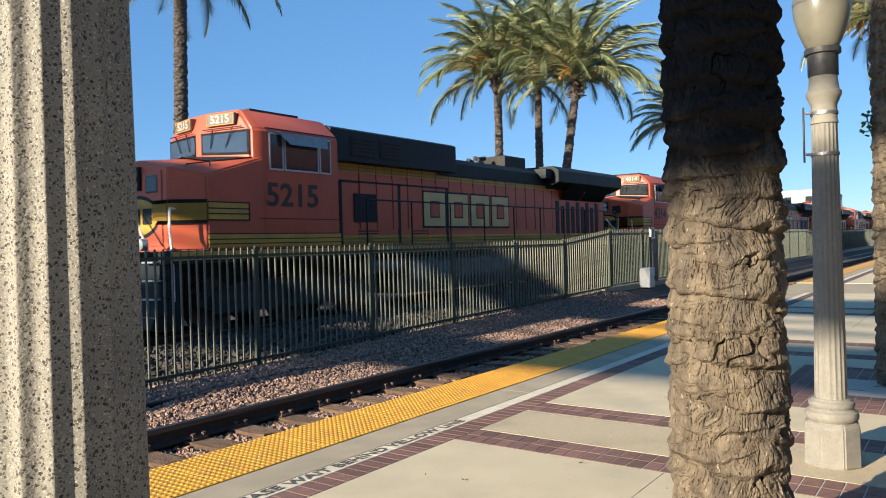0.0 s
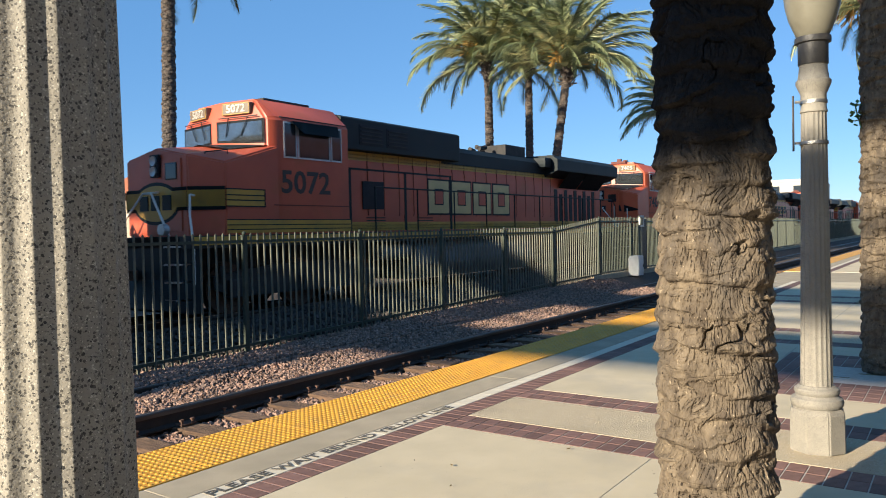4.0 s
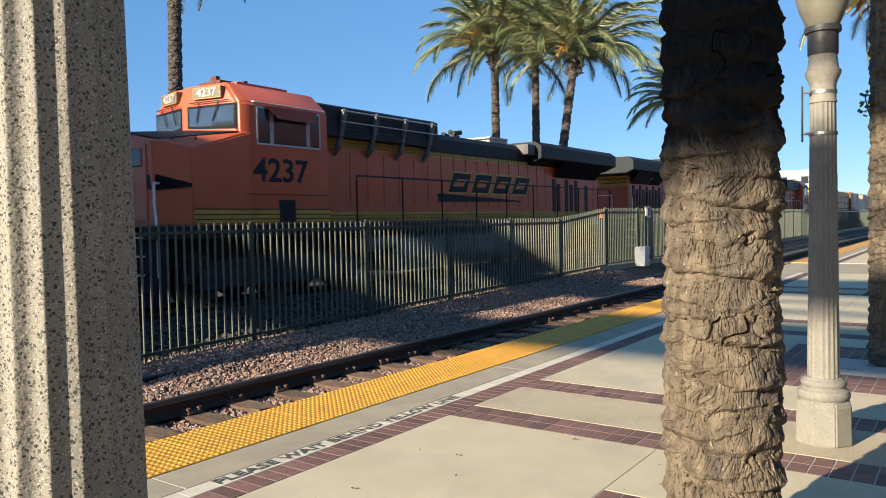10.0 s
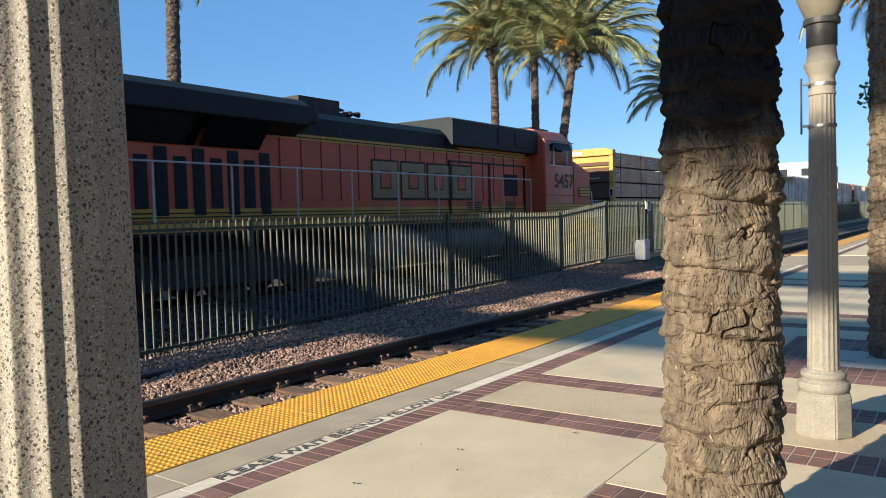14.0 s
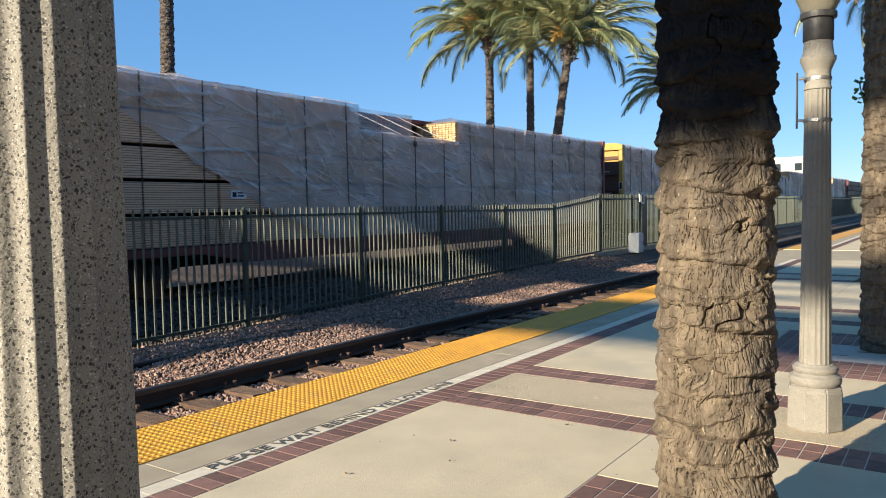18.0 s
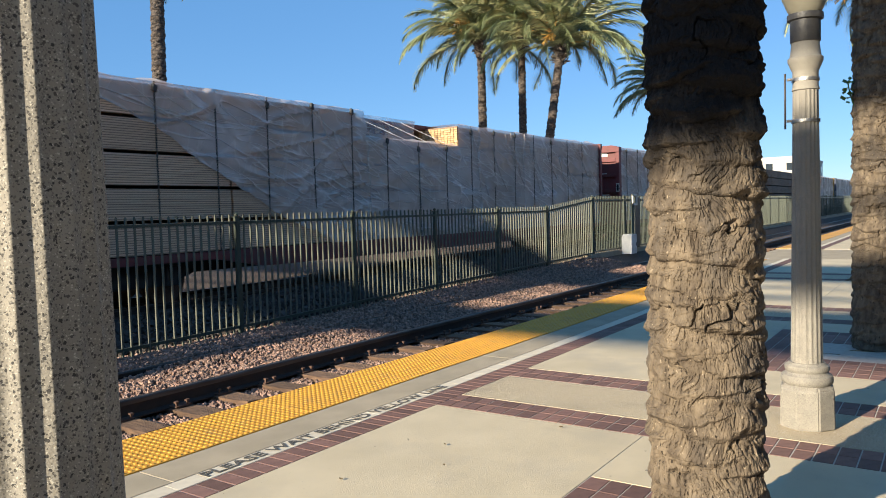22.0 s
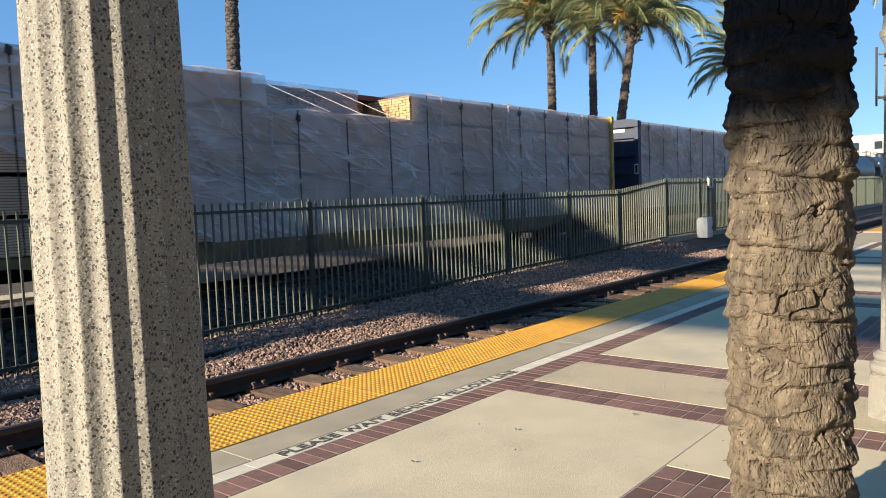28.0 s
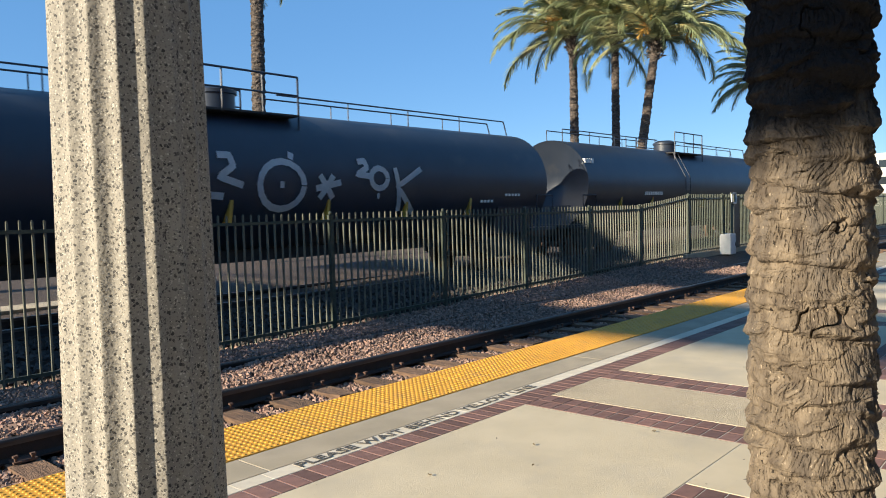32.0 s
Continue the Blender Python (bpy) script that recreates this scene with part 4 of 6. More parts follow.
utility_pole(75, 12.5, 9.0)
utility_pole(120, 5.8, 10)


def build_footbridge():
    """The station's footbridge behind the camera, whose deck throws a band of shade along the platform."""
    b = empty("footbridge", -24, 0, 0)
    tagged(b, "steel footbridge over the tracks", "footbridge", kind="structure")
    part("deck", box(B(), -0.75, 0.75, -16, 24, 9.85, 10.41), "wall_far", b)
    part("roof", box(B(), -1.25, 1.4, -16, 24, 12.46, 12.81), "wall_far", b)
    for x in (-0.72, 0.72):
        for z in (10.95, 11.42):
            part("handrail", rod(B(), (x, -16, z), (x, 24, z), 0.05), "wall_far", b)
    for y in range(-14, 24, 6):
        part("roof_post", box(B(), -0.06, 0.06, y, y + 0.12, 10.41, 12.46), "wall_far", b)
    for y in (-13, 16, 23):
        part("pier", box(B(), -0.4, 0.4, y - 0.3, y + 0.3, -0.6, 9.85), "wall_far", b)


build_footbridge()


# ---- the train ----
def shift(t):
    """How far the train has rolled towards -x after t seconds."""
    return 10.85 * t + 0.032 * t * t


M["orange"] = surf("orange", (0.53, 0.098, 0.045), (0.45, 0.082, 0.04), 1.2, 0.45, bump=0.04, bscale=30, stain=((0.38, 0.09, 0.03), 1.6, 0.55, 0.8))
M["orange_new"] = surf("orange_new", (0.58, 0.105, 0.038), (0.50, 0.09, 0.034), 1.0, 0.4, bump=0.03, bscale=30, stain=((0.5, 0.13, 0.05), 1.3, 0.55, 0.8))
M["green"] = surf("green", (0.013, 0.021, 0.024), (0.010, 0.015, 0.018), 1.5, 0.55, bump=0.05, stain=((0.022, 0.024, 0.026), 2, 0.55, 0.8), spec=0.22)
M["yellow"] = surf("yellow", (0.56, 0.31, 0.04), (0.45, 0.25, 0.04), 2, 0.5, bump=0.05, stain=((0.3, 0.2, 0.05), 3, 0.55, 0.8))
M["black"] = surf("black", (0.010, 0.012, 0.018), (0.016, 0.017, 0.022), 4, 0.55, bump=0.08, spec=0.22)
M["underframe"] = surf("underframe", (0.022, 0.021, 0.021), (0.04, 0.036, 0.033), 4, 0.8, bump=0.3, bscale=30)
M["tank_grey"] = surf("tank_grey", (0.15, 0.145, 0.14), (0.09, 0.088, 0.086), 1.5, 0.7, stain=((0.08, 0.07, 0.06), 3, 0.5, 0.8))
M["white_paint"] = surf("white_paint", (0.75, 0.74, 0.70), (0.66, 0.65, 0.6), 6, 0.5)
M["silver"] = surf("silver", (0.5, 0.5, 0.5), (0.4, 0.4, 0.4), 8, 0.4, metal=0.6)
M["board_white"] = surf("board_white", (0.5, 0.48, 0.44), (0.42, 0.40, 0.36), 6, 0.6)
M["seam"] = surf("seam", (0.13, 0.03, 0.02), (0.09, 0.022, 0.016), 8, 0.7)
M["board"] = surf("board", (0.16, 0.115, 0.075), (0.12, 0.085, 0.055), 6, 0.5)


def wheelset(parent, x, r=0.53):
    w = B()
    for s in (-1, 1):
        rod(w, (x, s * 0.66, r), (x, s * 0.80, r), r, n=28)
        rod(w, (x, s * 0.64, r), (x, s * 0.66, r), r + 0.03, n=28)
    rod(w, (x, -0.66, r), (x, 0.66, r), 0.09)
    return part("wheelset", w, "rust", parent)


def truck(parent, xc, axles, r=0.53):
    t = empty("truck", xc, 0, 0)
    t.parent = parent
    half = max(axles)
    for s in (-1, 1):
        bm = B()
        prism(bm, [(-half - 0.5, 0.55), (-half + 0.1, 0.35), (half - 0.1, 0.35), (half + 0.5, 0.55), (half + 0.5, 0.8), (half * 0.5, 0.98), (-half * 0.5, 0.98), (-half - 0.5, 0.8)], "y", s * 0.95 - 0.07, s * 0.95 + 0.07)
        for a in axles:
            box(bm, a - 0.17, a + 0.17, s * 1.02 - 0.1, s * 1.02 + 0.1, 0.35, 0.72, 0.03)
            rod(bm, (a - 0.3, s * 1.0, 0.7), (a - 0.3, s * 1.0, 1.0), 0.09)
        part("side_frame", bm, "underframe", t)
    for a in axles:
        wheelset(t, a, r)
    return t


def coupler(parent, x, d, z=0.88):
    bm = box(B(), min(x, x + d * 0.75), max(x, x + d * 0.75), -0.09, 0.09, z - 0.1, z + 0.1, 0.02)
    box(bm, min(x, x + d * 0.28), max(x, x + d * 0.28), -0.16, 0.16, z - 0.15, z + 0.15, 0.03)
    part("coupler", bm, "rust", parent)


def side_text(parent, text, x, z, size, mat, y, vis, name="number", wide=1.0):
    m = pose(x, vis * abs(y), z, 90, 0, 0 if vis < 0 else 180)
    return words(name, text, size, mat, parent, m, 0.003, wide=wide)


def locomotive(number, style, x0, turned=False):
    """A six-axle road locomotive, x from its front coupler backwards, z from the rail head."""
    loco = empty("locomotive", x0, MAIN_Y, -0.2)
    vis = 1 if turned else -1
    tagged(loco, {1: "orange and dark green diesel locomotive with yellow bands, hauling the train",
                  2: "orange diesel locomotive with black roof and swoosh lettering, hauling the train"}[style], "locomotive", group="locomotives of the train")
    dark = "green" if style == 1 else "black"
    body = "orange" if style == 1 else "orange_new"
    # frame and walkway
    part("frame", box(B(), 0.75, 21.6, -1.5, 1.5, 1.38, 1.62, 0.02), "underframe", loco)
    for s in (-1, 1):
        part("sill_band", box(B(), 1.0, 21.3, s * 1.51 - 0.012, s * 1.51 + 0.012, 1.44, 1.60), "yellow" if style == 1 else dark, loco)
    part("pilot", prism(B(), [(0.55, 0.25), (0.95, 0.15), (1.2, 0.15), (1.2, 1.62), (0.75, 1.62), (0.75, 0.8)], "y", -1.45, 1.45, 0.02), dark, loco, "dark snowplough and pilot")
    part("rear_pilot", prism(B(), [(21.1, 0.2), (21.6, 0.2), (21.6, 1.62), (21.1, 1.62)], "y", -1.45, 1.45, 0.02), dark, loco)
    coupler(loco, 0.0, 1)
    coupler(loco, 22.3, -1)
    part("underbody", box(B(), 1.2, 21.1, -0.62, 0.62, 0.55, 1.4), "underframe", loco)
    # fuel tank and trucks
    prof = [(-1.45, 0.75), (-1.2, 0.35), (1.2, 0.35), (1.45, 0.75), (1.45, 1.15), (1.2, 1.36), (-1.2, 1.36), (-1.45, 1.15)]
    part("fuel_tank", prism(B(), prof, "x", 8.0, 14.3, 0.04), "tank_grey", loco, "grey fuel tank between the trucks")
    for s in (-1, 1):
        part("air_reservoir", rod(B(), (6.6, s * 1.15, 1.12), (7.9, s * 1.15, 1.12), 0.22, n=16), "tank_grey", loco)
    truck(loco, 4.35, (-2.05, 0, 2.05))
    truck(loco, 18.0, (-2.05, 0, 2.05))
    # nose: angled corners, a top that rises to the middle and to the windscreens
    bm = B()
    lo = [(1.27, -1.0), (1.77, -1.5), (3.16, -1.5), (3.16, 1.5), (1.77, 1.5), (1.27, 1.0)]
    zt = [3.20, 3.05, 3.47, 3.47, 3.05, 3.20]
    a = [bm.verts.new((x, y, 1.62)) for x, y in lo]
    b = [bm.verts.new((x, y, z)) for (x, y), z in zip(lo, zt)]
    bm.faces.new(a[::-1])
    c, d = bm.verts.new((1.30, 0, 3.40)), bm.verts.new((3.16, 0, 3.60))
    for i in (0, 1, 3, 4):
        j = (i + 1) % 6
        bm.faces.new((a[i], a[j], b[j], b[i]))
    bm.faces.new((a[5], a[0], b[0], c, b[5]))
    bm.faces.new((a[2], a[3], b[3], d, b[2]))
    for s0, s1, s2 in ((0, 1, 2), (5, 4, 3)):
        bm.faces.new((b[s0], b[s1], b[s2]))
        bm.faces.new((b[s0], b[s2], d, c))
    bmesh.ops.bevel(bm, geom=[e for e in bm.edges if e.calc_length() > 0.3], offset=0.03, segments=2, affect="EDGES")
    part("nose", bm, body, loco)
    # anti-glare panel on the nose top
    bm = B()
    for s in (-1, 1):
        if style == 2:
            v = [bm.verts.new(q) for q in ((1.36, s * 0.02, 3.44), (3.1, s * 0.02, 3.628), (3.1, s * 1.40, 3.50), (1.42, s * 0.98, 3.245))]
        else:
            v = [bm.verts.new(q) for q in ((2.3, s * 0.02, 3.54), (3.1, s * 0.02, 3.628), (3.1, s * 1.40, 3.50), (2.15, s * 1.16, 3.355))]
        bm.faces.new(v)
    part("anti_glare_panel", bm, dark, loco, "dark anti-glare panel on the nose top")
    # cab body: front bent about the middle, raked brow, chamfered roof
    bm = B()
    foot = [(3.2, -1.5), (2.95, -1.36), (2.70, 0), (2.95, 1.36), (3.2, 1.5), (5.35, 1.5), (5.35, -1.5)]
    brow = [(3.12, -1.02), (2.99, -0.95), (2.86, 0), (2.99, 0.95), (3.12, 1.02), (5.35, 1.02), (5.35, -1.02)]
    rings = [[bm.verts.new((x, y, z)) for x, y in ring] for ring, z in ((foot, 1.62), (foot, 4.06), (brow, 4.50))]
    bm.faces.new(rings[0][::-1])
    bm.faces.new(rings[2])
    for lo_, hi_ in zip(rings, rings[1:]):
        for i in range(7):
            j = (i + 1) % 7
            bm.faces.new((lo_[i], lo_[j], hi_[j], hi_[i]))
    bmesh.ops.recalc_face_normals(bm, faces=bm.faces)
    bmesh.ops.bevel(bm, geom=list(bm.edges), offset=0.045, segments=3, affect="EDGES")
    cab = part("cab", bm, body, loco, "orange cab with chamfered roof", smooth=True)

    def front(y, o):
        return 2.70 + 0.184 * abs(y) - o

    for s in (-1, 1):
        # windshields set on the bent front, wipers, number boards
        for grow, mat, o, nm in ((0.0, "black", 0.006, "windshield_frame"), (0.05, "windscreen", 0.012, "windshield")):
            bm = B()
            v = [bm.verts.new((front(y, o), s * y, z)) for y, z in ((0.09 + grow, 3.60 + grow), (1.33 - grow, 3.53 + grow), (1.33 - grow, 4.05 - grow), (0.09 + grow, 4.05 - grow))]
            bm.faces.new(v if s > 0 else v[::-1])
            bmesh.ops.solidify(bm, geom=bm.faces[:], thickness=0.012)
            part(nm, bm, mat, cab)
        for ya, yb in ((0.95, 0.75), (0.45, 0.35)):
            part("wiper", pipe(B(), [(front(ya, 0.05), s * ya, 4.10), (front(yb, 0.03), s * yb, 3.72)], 0.012), "black", cab)
        part("wiper_bar", pipe(B(), [(front(0.2, 0.05), s * 0.2, 4.11), (front(1.2, 0.05), s * 1.2, 4.11)], 0.012), "black", cab)
        bend = -s * 10.4
        at = pose(front(0.62, -0.02), s * 0.62, 0, 0, 0, bend)
        bm = box(B(), -0.05, 0.30, -0.37, 0.37, 4.17, 4.42, 0.03)
        bmesh.ops.transform(bm, matrix=at, verts=bm.verts)
        part("number_board", bm, "board", cab)
        rim = B()
        for q in ((-0.355, 0.355, 4.18, 4.192), (-0.355, 0.355, 4.398, 4.41), (-0.355, -0.343, 4.192, 4.398), (0.343, 0.355, 4.192, 4.398)):
            box(rim, -0.056, -0.04, q[0], q[1], q[2], q[3])
        bmesh.ops.transform(rim, matrix=at, verts=rim.verts)
        part("board_rim", rim, "yellow", cab)
        words("board_number", number, 0.23, "board_white", cab, at @ pose(-0.056, 0, 4.295, 90, 0, -90), 0.003, wide=1.1)
        # side windows: frame, panes, sunshade
        w = B()
        for xa, xb in ((3.30, 3.68), (3.71, 4.70), (4.73, 5.08)):
            for q in ((xa, xb, 3.23, 3.265), (xa, xb, 3.965, 4.0), (xa, xa + 0.03, 3.26, 3.97), (xb - 0.03, xb, 3.26, 3.97)):
                box(w, q[0], q[1], s * 1.5 - 0.02, s * 1.5 + 0.025, q[2], q[3])
        part("window_frame", w, "silver", cab)
        part("window_pane", box(box(box(B(), 3.33, 3.65, s * 1.5 - 0.010, s * 1.5 + 0.010, 3.26, 3.97), 3.74, 4.67, s * 1.5 - 0.010, s * 1.5 + 0.010, 3.26, 3.97), 4.76, 5.05, s * 1.5 - 0.010, s * 1.5 + 0.010, 3.26, 3.97), "glass_dark", cab)
        shade = B()
        v = [shade.verts.new(q) for q in ((3.5, s * 1.53, 4.03), (4.95, s * 1.53, 4.03), (4.82, s * 1.70, 3.76), (3.72, s * 1.70, 3.76))]
        shade.faces.new(v)
        bmesh.ops.solidify(shade, geom=shade.faces[:], thickness=0.015)
        part("sun_shade", shade, "silver" if number == "5215" else ("orange" if style == 2 else dark), cab)
        part("grab_iron", pipe(B(), [(3.2, s * 1.5, 4.08), (3.2, s * 1.56, 4.07), (5.2, s * 1.56, 4.07)], 0.012), "black" if style == 1 else "white_paint", cab)
    if style == 2:
        for q, w in ((3.35, 0.5), (4.1, 0.7)):
            part("roof_antenna", box(box(B(), q, q + w, -0.35, 0.35, 4.56, 4.68, 0.02), q + 0.1, q + 0.2, -0.1, 0.1, 4.66, 4.8), "seam", cab)
    part("rooftop_unit", box(B(), 3.5, 4.9, -0.7, 0.7, 4.49, 4.62, 0.03), "underframe" if style == 1 else "orange", cab, "low air-conditioner on the cab roof")
    part("nose_door_window", box(B(), 1.235, 1.30, vis * 0.52 - 0.19, vis * 0.52 + 0.19, 2.73, 3.07, 0.03), "glass_dark", loco, "small dark nose door window")
    part("nose_door", box(B(), 1.25, 1.30, vis * 0.52 - 0.30, vis * 0.52 + 0.30, 1.72, 3.14, 0.01), body, loco)
    part("headlight_housing", box(B(), 1.22, 1.32, -0.14, 0.14, 2.80, 3.26, 0.02), "black", loco)
    for dz in (2.92, 3.13):
        part("headlight", lathe(B(), [(0.10, 0.0), (0.10, 0.04), (0.07, 0.03), (0.01, 0.012)], 16), "silver", loco, "round chrome-rimmed headlight").matrix_basis = pose(1.225, 0, dz, 0, -90, 0)
    for s in (-1, 1):
        part("ditch_light", rod(B(), (0.72, s * 0.9, 1.75), (0.84, s * 0.9, 1.75), 0.11, n=14), "silver", loco)
        part("nose_grab", pipe(B(), [(2.0, s * 1.3, 3.22), (2.0, s * 1.3, 3.32), (1.6, s * 1.12, 3.26), (1.6, s * 1.12, 3.16)], 0.012), "black", loco)
        part("front_handrail", pipe(B(), [(1.27, s * 1.18, 2.40), (1.12, s * 1.26, 2.40), (1.10, s * 1.27, 2.0), (1.02, s * 1.46, 1.45), (1.02, s * 1.46, 0.7)], 0.022), "white_paint", loco, "white bent grab rail")
        part("front_handrail", pipe(B(), [(1.25, s * 0.1, 2.50), (1.05, s * 0.14, 2.48), (1.0, s * 0.35, 2.25), (0.85, s * 1.05, 1.5), (0.80, s * 1.15, 0.7)], 0.022), "white_paint", loco, "white bent grab rail")
        for xa, xb in ((0.62, 0.95), (21.3, 21.65)):
            for k in range(4):
                part("step", box(B(), xa, xb, s * 1.28 - 0.17, s * 1.28 + 0.17, 0.42 + 0.33 * k, 0.45 + 0.33 * k), "silver", loco)
        # handrails along the walkway, dropping round the steps
        hr = B()
        y = s * 1.46
        xs = [6.3 + 1.72 * k for k in range(9)] + [21.2]
        for xx in xs:
            rod(hr, (xx, y, 1.6), (xx, y, 2.72), 0.022, n=6)
        pipe(hr, [(xs[0], y, 2.72), (xs[-1], y, 2.72), (21.55, y, 2.5), (21.55, y, 1.2)], 0.02)
        part("handrail", hr, "silver" if number == "5457" else dark, loco)
    # hood
    bm = B()
    hood = [(-0.98, 1.62), (0.98, 1.62), (0.98, 3.55), (-0.98, 3.55)]
    prism(bm, hood, "x", 5.3, 21.1)
    part("hood", bm, body, loco)
    for s in (-1, 1):
        for za, zb in ((1.66, 1.88), (3.40, 3.61)):
            bm = box(B(), 5.78, 16.9 if zb > 3 else 21.0, s * 0.985 - 0.008, s * 0.985 + 0.012, za, zb)
            part("yellow_band", bm, "yellow", loco)
            pin = B()
            box(pin, 5.78, 16.9 if zb > 3 else 21.0, s * 0.985 - 0.008, s * 0.985 + 0.018, za + 0.045, za + 0.07)
            box(pin, 5.78, 16.9 if zb > 3 else 21.0, s * 0.985 - 0.008, s * 0.985 + 0.018, za + 0.125, za + 0.15)
            part("pinstripe", pin, dark, loco)
        # engine doors: thin panel edges with latches
        for k in range(16):
            xx = 6.6 + 0.63 * k
            d = box(B(), xx, xx + 0.6, s * 0.985 - 0.008, s * 0.985 + 0.008, 2.06, 3.30)
            part("hood_door", d, body, loco)
        rods = B()
        for k in range(0 if style == 1 else 6, 17):
            xx = 6.57 + 0.63 * k
            box(rods, xx - 0.0045, xx + 0.0045, s * 0.99 - 0.01, s * 0.99 + 0.012, 2.04, 3.62)
        part("door_seam", rods, "seam", loco)
        if style == 1:
            heavy = B()
            for xx in (5.9, 8.1, 10.25):
                box(heavy, xx - 0.05, xx + 0.05, s * 0.99 - 0.01, s * 0.99 + 0.03, 1.66, 3.2)
            box(heavy, 5.9, 10.3, s * 0.99 - 0.01, s * 0.99 + 0.03, 3.16, 3.21)
            part("door_frame", heavy, dark, loco, "dark framing of the equipment doors")
            for xx in (6.5, 8.6):
                for q in range(4):
                    part("vent_slat", box(B(), xx, xx + 0.75, s * 0.985 - 0.008, s * 0.985 + 0.03, 1.76 + 0.07 * q, 1.79 + 0.07 * q), "underframe", loco)
        part("cab_crease", box(B(), 3.0, 5.3, s * 1.5 - 0.008, s * 1.5 + 0.012, 2.22, 2.24), "seam", loco)
    topz = 4.42 if style == 1 else 4.36
    part("dynamic_brake_housing", prism(B(), [(-1.25, 3.62), (1.25, 3.62), (1.25, topz - 0.06), (1.1, topz), (-1.1, topz), (-1.25, topz - 0.06)], "x", 5.36, 10.4 if style == 1 else 9.9, 0.03), dark, loco, "dark upper housing behind the cab")
    for s in (-1, 1):
        for k in range(2):
            xx = 6.0 + 1.05 * k
            part("louvre_panel", box(B(), xx, xx + 0.9, s * 1.25 - 0.01, s * 1.25 + 0.02, 3.75, 4.25, 0.01), "black", loco)
            for q in range(5):
                part("slat", box(B(), xx + 0.05, xx + 0.85, s * 1.25, s * 1.25 + s * 0.03, 3.8 + 0.09 * q, 3.83 + 0.09 * q), "underframe", loco)
        if style == 2:
            br = B()
            pipe(br, [(5.9, s * 1.42, 4.2), (9.6, s * 1.42, 4.2)], 0.018)
            pipe(br, [(5.9, s * 1.42, 3.95), (9.6, s * 1.42, 3.95)], 0.014)
            part("side_rail", br, "silver", loco)
            for q in range(4):
                part("bracket", prism(B(), [(0.98 * s, 3.2), (1.18 * s, 3.4), (1.42 * s, 4.25), (1.34 * s, 4.25), (1.1 * s, 3.5)], "x", 6.0 + 1.15 * q, 6.12 + 1.15 * q), "tank_grey", loco)
    hz = 4.14
    part("engine_hood_top", prism(B(), [(-1.0, 3.55), (1.0, 3.55), (1.0, hz - 0.22), (0.82, hz - 0.06), (0.5, hz), (-0.5, hz), (-0.82, hz - 0.06), (-1.0, hz - 0.22)], "x", 9.8, 16.8), dark, loco)
    horn, hx = B(), 13.5 if style == 1 else 12.5
    for k, (dy, dz) in enumerate(((-0.18, 0), (0, 0.1), (0.18, 0), (0.09, -0.05), (-0.09, 0.05))):
        d = 1 if k % 2 else -1
        rod(horn, (hx, dy, hz + 0.16 + dz), (hx + d * 0.35, dy, hz + 0.16 + dz), 0.02, 0.08, 10)
    rod(horn, (hx, 0, hz - 0.02), (hx, 0, hz + 0.18), 0.04)
    part("horn", horn, "underframe", loco, "cluster of horn trumpets on the hood")
    if style == 1:
        part("exhaust_silencer", box(B(), 14.25, 15.62, -0.55, 0.55, hz - 0.02, hz + 0.36, 0.02), "underframe", loco, "boxy exhaust silencer")
    else:
        part("exhaust_silencer", box(box(B(), 13.7, 14.85, -0.55, 0.55, hz - 0.02, hz + 0.13, 0.03), 13.6, 14.75, -0.62, 0.62, hz + 0.1, hz + 0.16, 0.02), "board_white", loco, "low pale exhaust cover")
    # radiator section with wings
    xr = 16.2 if style == 1 else 15.4
    wing = [(-1.0, 3.45), (1.0, 3.45), (1.52, 3.66), (1.52, 4.06), (1.28, 4.22), (-1.28, 4.22), (-1.52, 4.06), (-1.52, 3.66)]
    part("radiator_housing", prism(B(), wing, "x", xr, 21.75, 0.03), dark, loco, "overhanging radiator housing at the rear")
    part("wing_fairing", prism(B(), [(-1.3, 3.75), (1.3, 3.75), (1.3, 4.12), (-1.3, 4.12)], "x", xr - 0.5, xr + 0.02, 0.12), "tank_grey" if style == 2 else dark, loco)
    for s in (-1, 1):
        for k, (xa, xb) in enumerate(((17.25, 18.75), (18.85, 20.85))):
            bm = B()
            v = [bm.verts.new(q) for q in ((xa, s * 1.02, 3.10), (xb, s * 1.02, 3.10), (xb, s * 1.45, 3.62), (xa, s * 1.45, 3.62))]
            bm.faces.new(v)
            bmesh.ops.solidify(bm, geom=bm.faces[:], thickness=0.03)
            part("radiator_screen", bm, "black", loco, "slanted black screen under the wing")
        for k, xx in enumerate([16.95 + 0.415 * q for q in range(9)] if style == 1 else [17.2, 17.55, 18.2, 18.6, 19.0, 19.9]):
            h = 3.05 if k % 2 == 0 else 2.88
            part("louvre_door", box(B(), xx, xx + 0.27, s * 0.985 - 0.008, s * 0.985 + 0.02, 1.75 if k % 2 == 0 else 1.88, h, 0.01), "black", loco)
        part("rear_door", box(B(), 20.62, 20.98, s * 0.985 - 0.008, s * 0.985 + 0.014, 1.7, 3.05, 0.01), "orange", loco)
        if style == 1 and number != "4314":
            part("aux_door", box(B(), 6.36, 7.18, s * 1.0 - 0.012, s * 1.0 + 0.012, 2.2, 2.9, 0.01), "black", loco)
    part("rear_wall_band", box(B(), 21.08, 21.13, -0.98, 0.98, 3.0, 3.5), "yellow", loco, "yellow band across the rear")
    part("rear_pinstripe", box(box(B(), 21.1, 21.14, -0.985, 0.985, 3.12, 3.15), 21.1, 21.14, -0.985, 0.985, 3.3, 3.33), dark, loco)
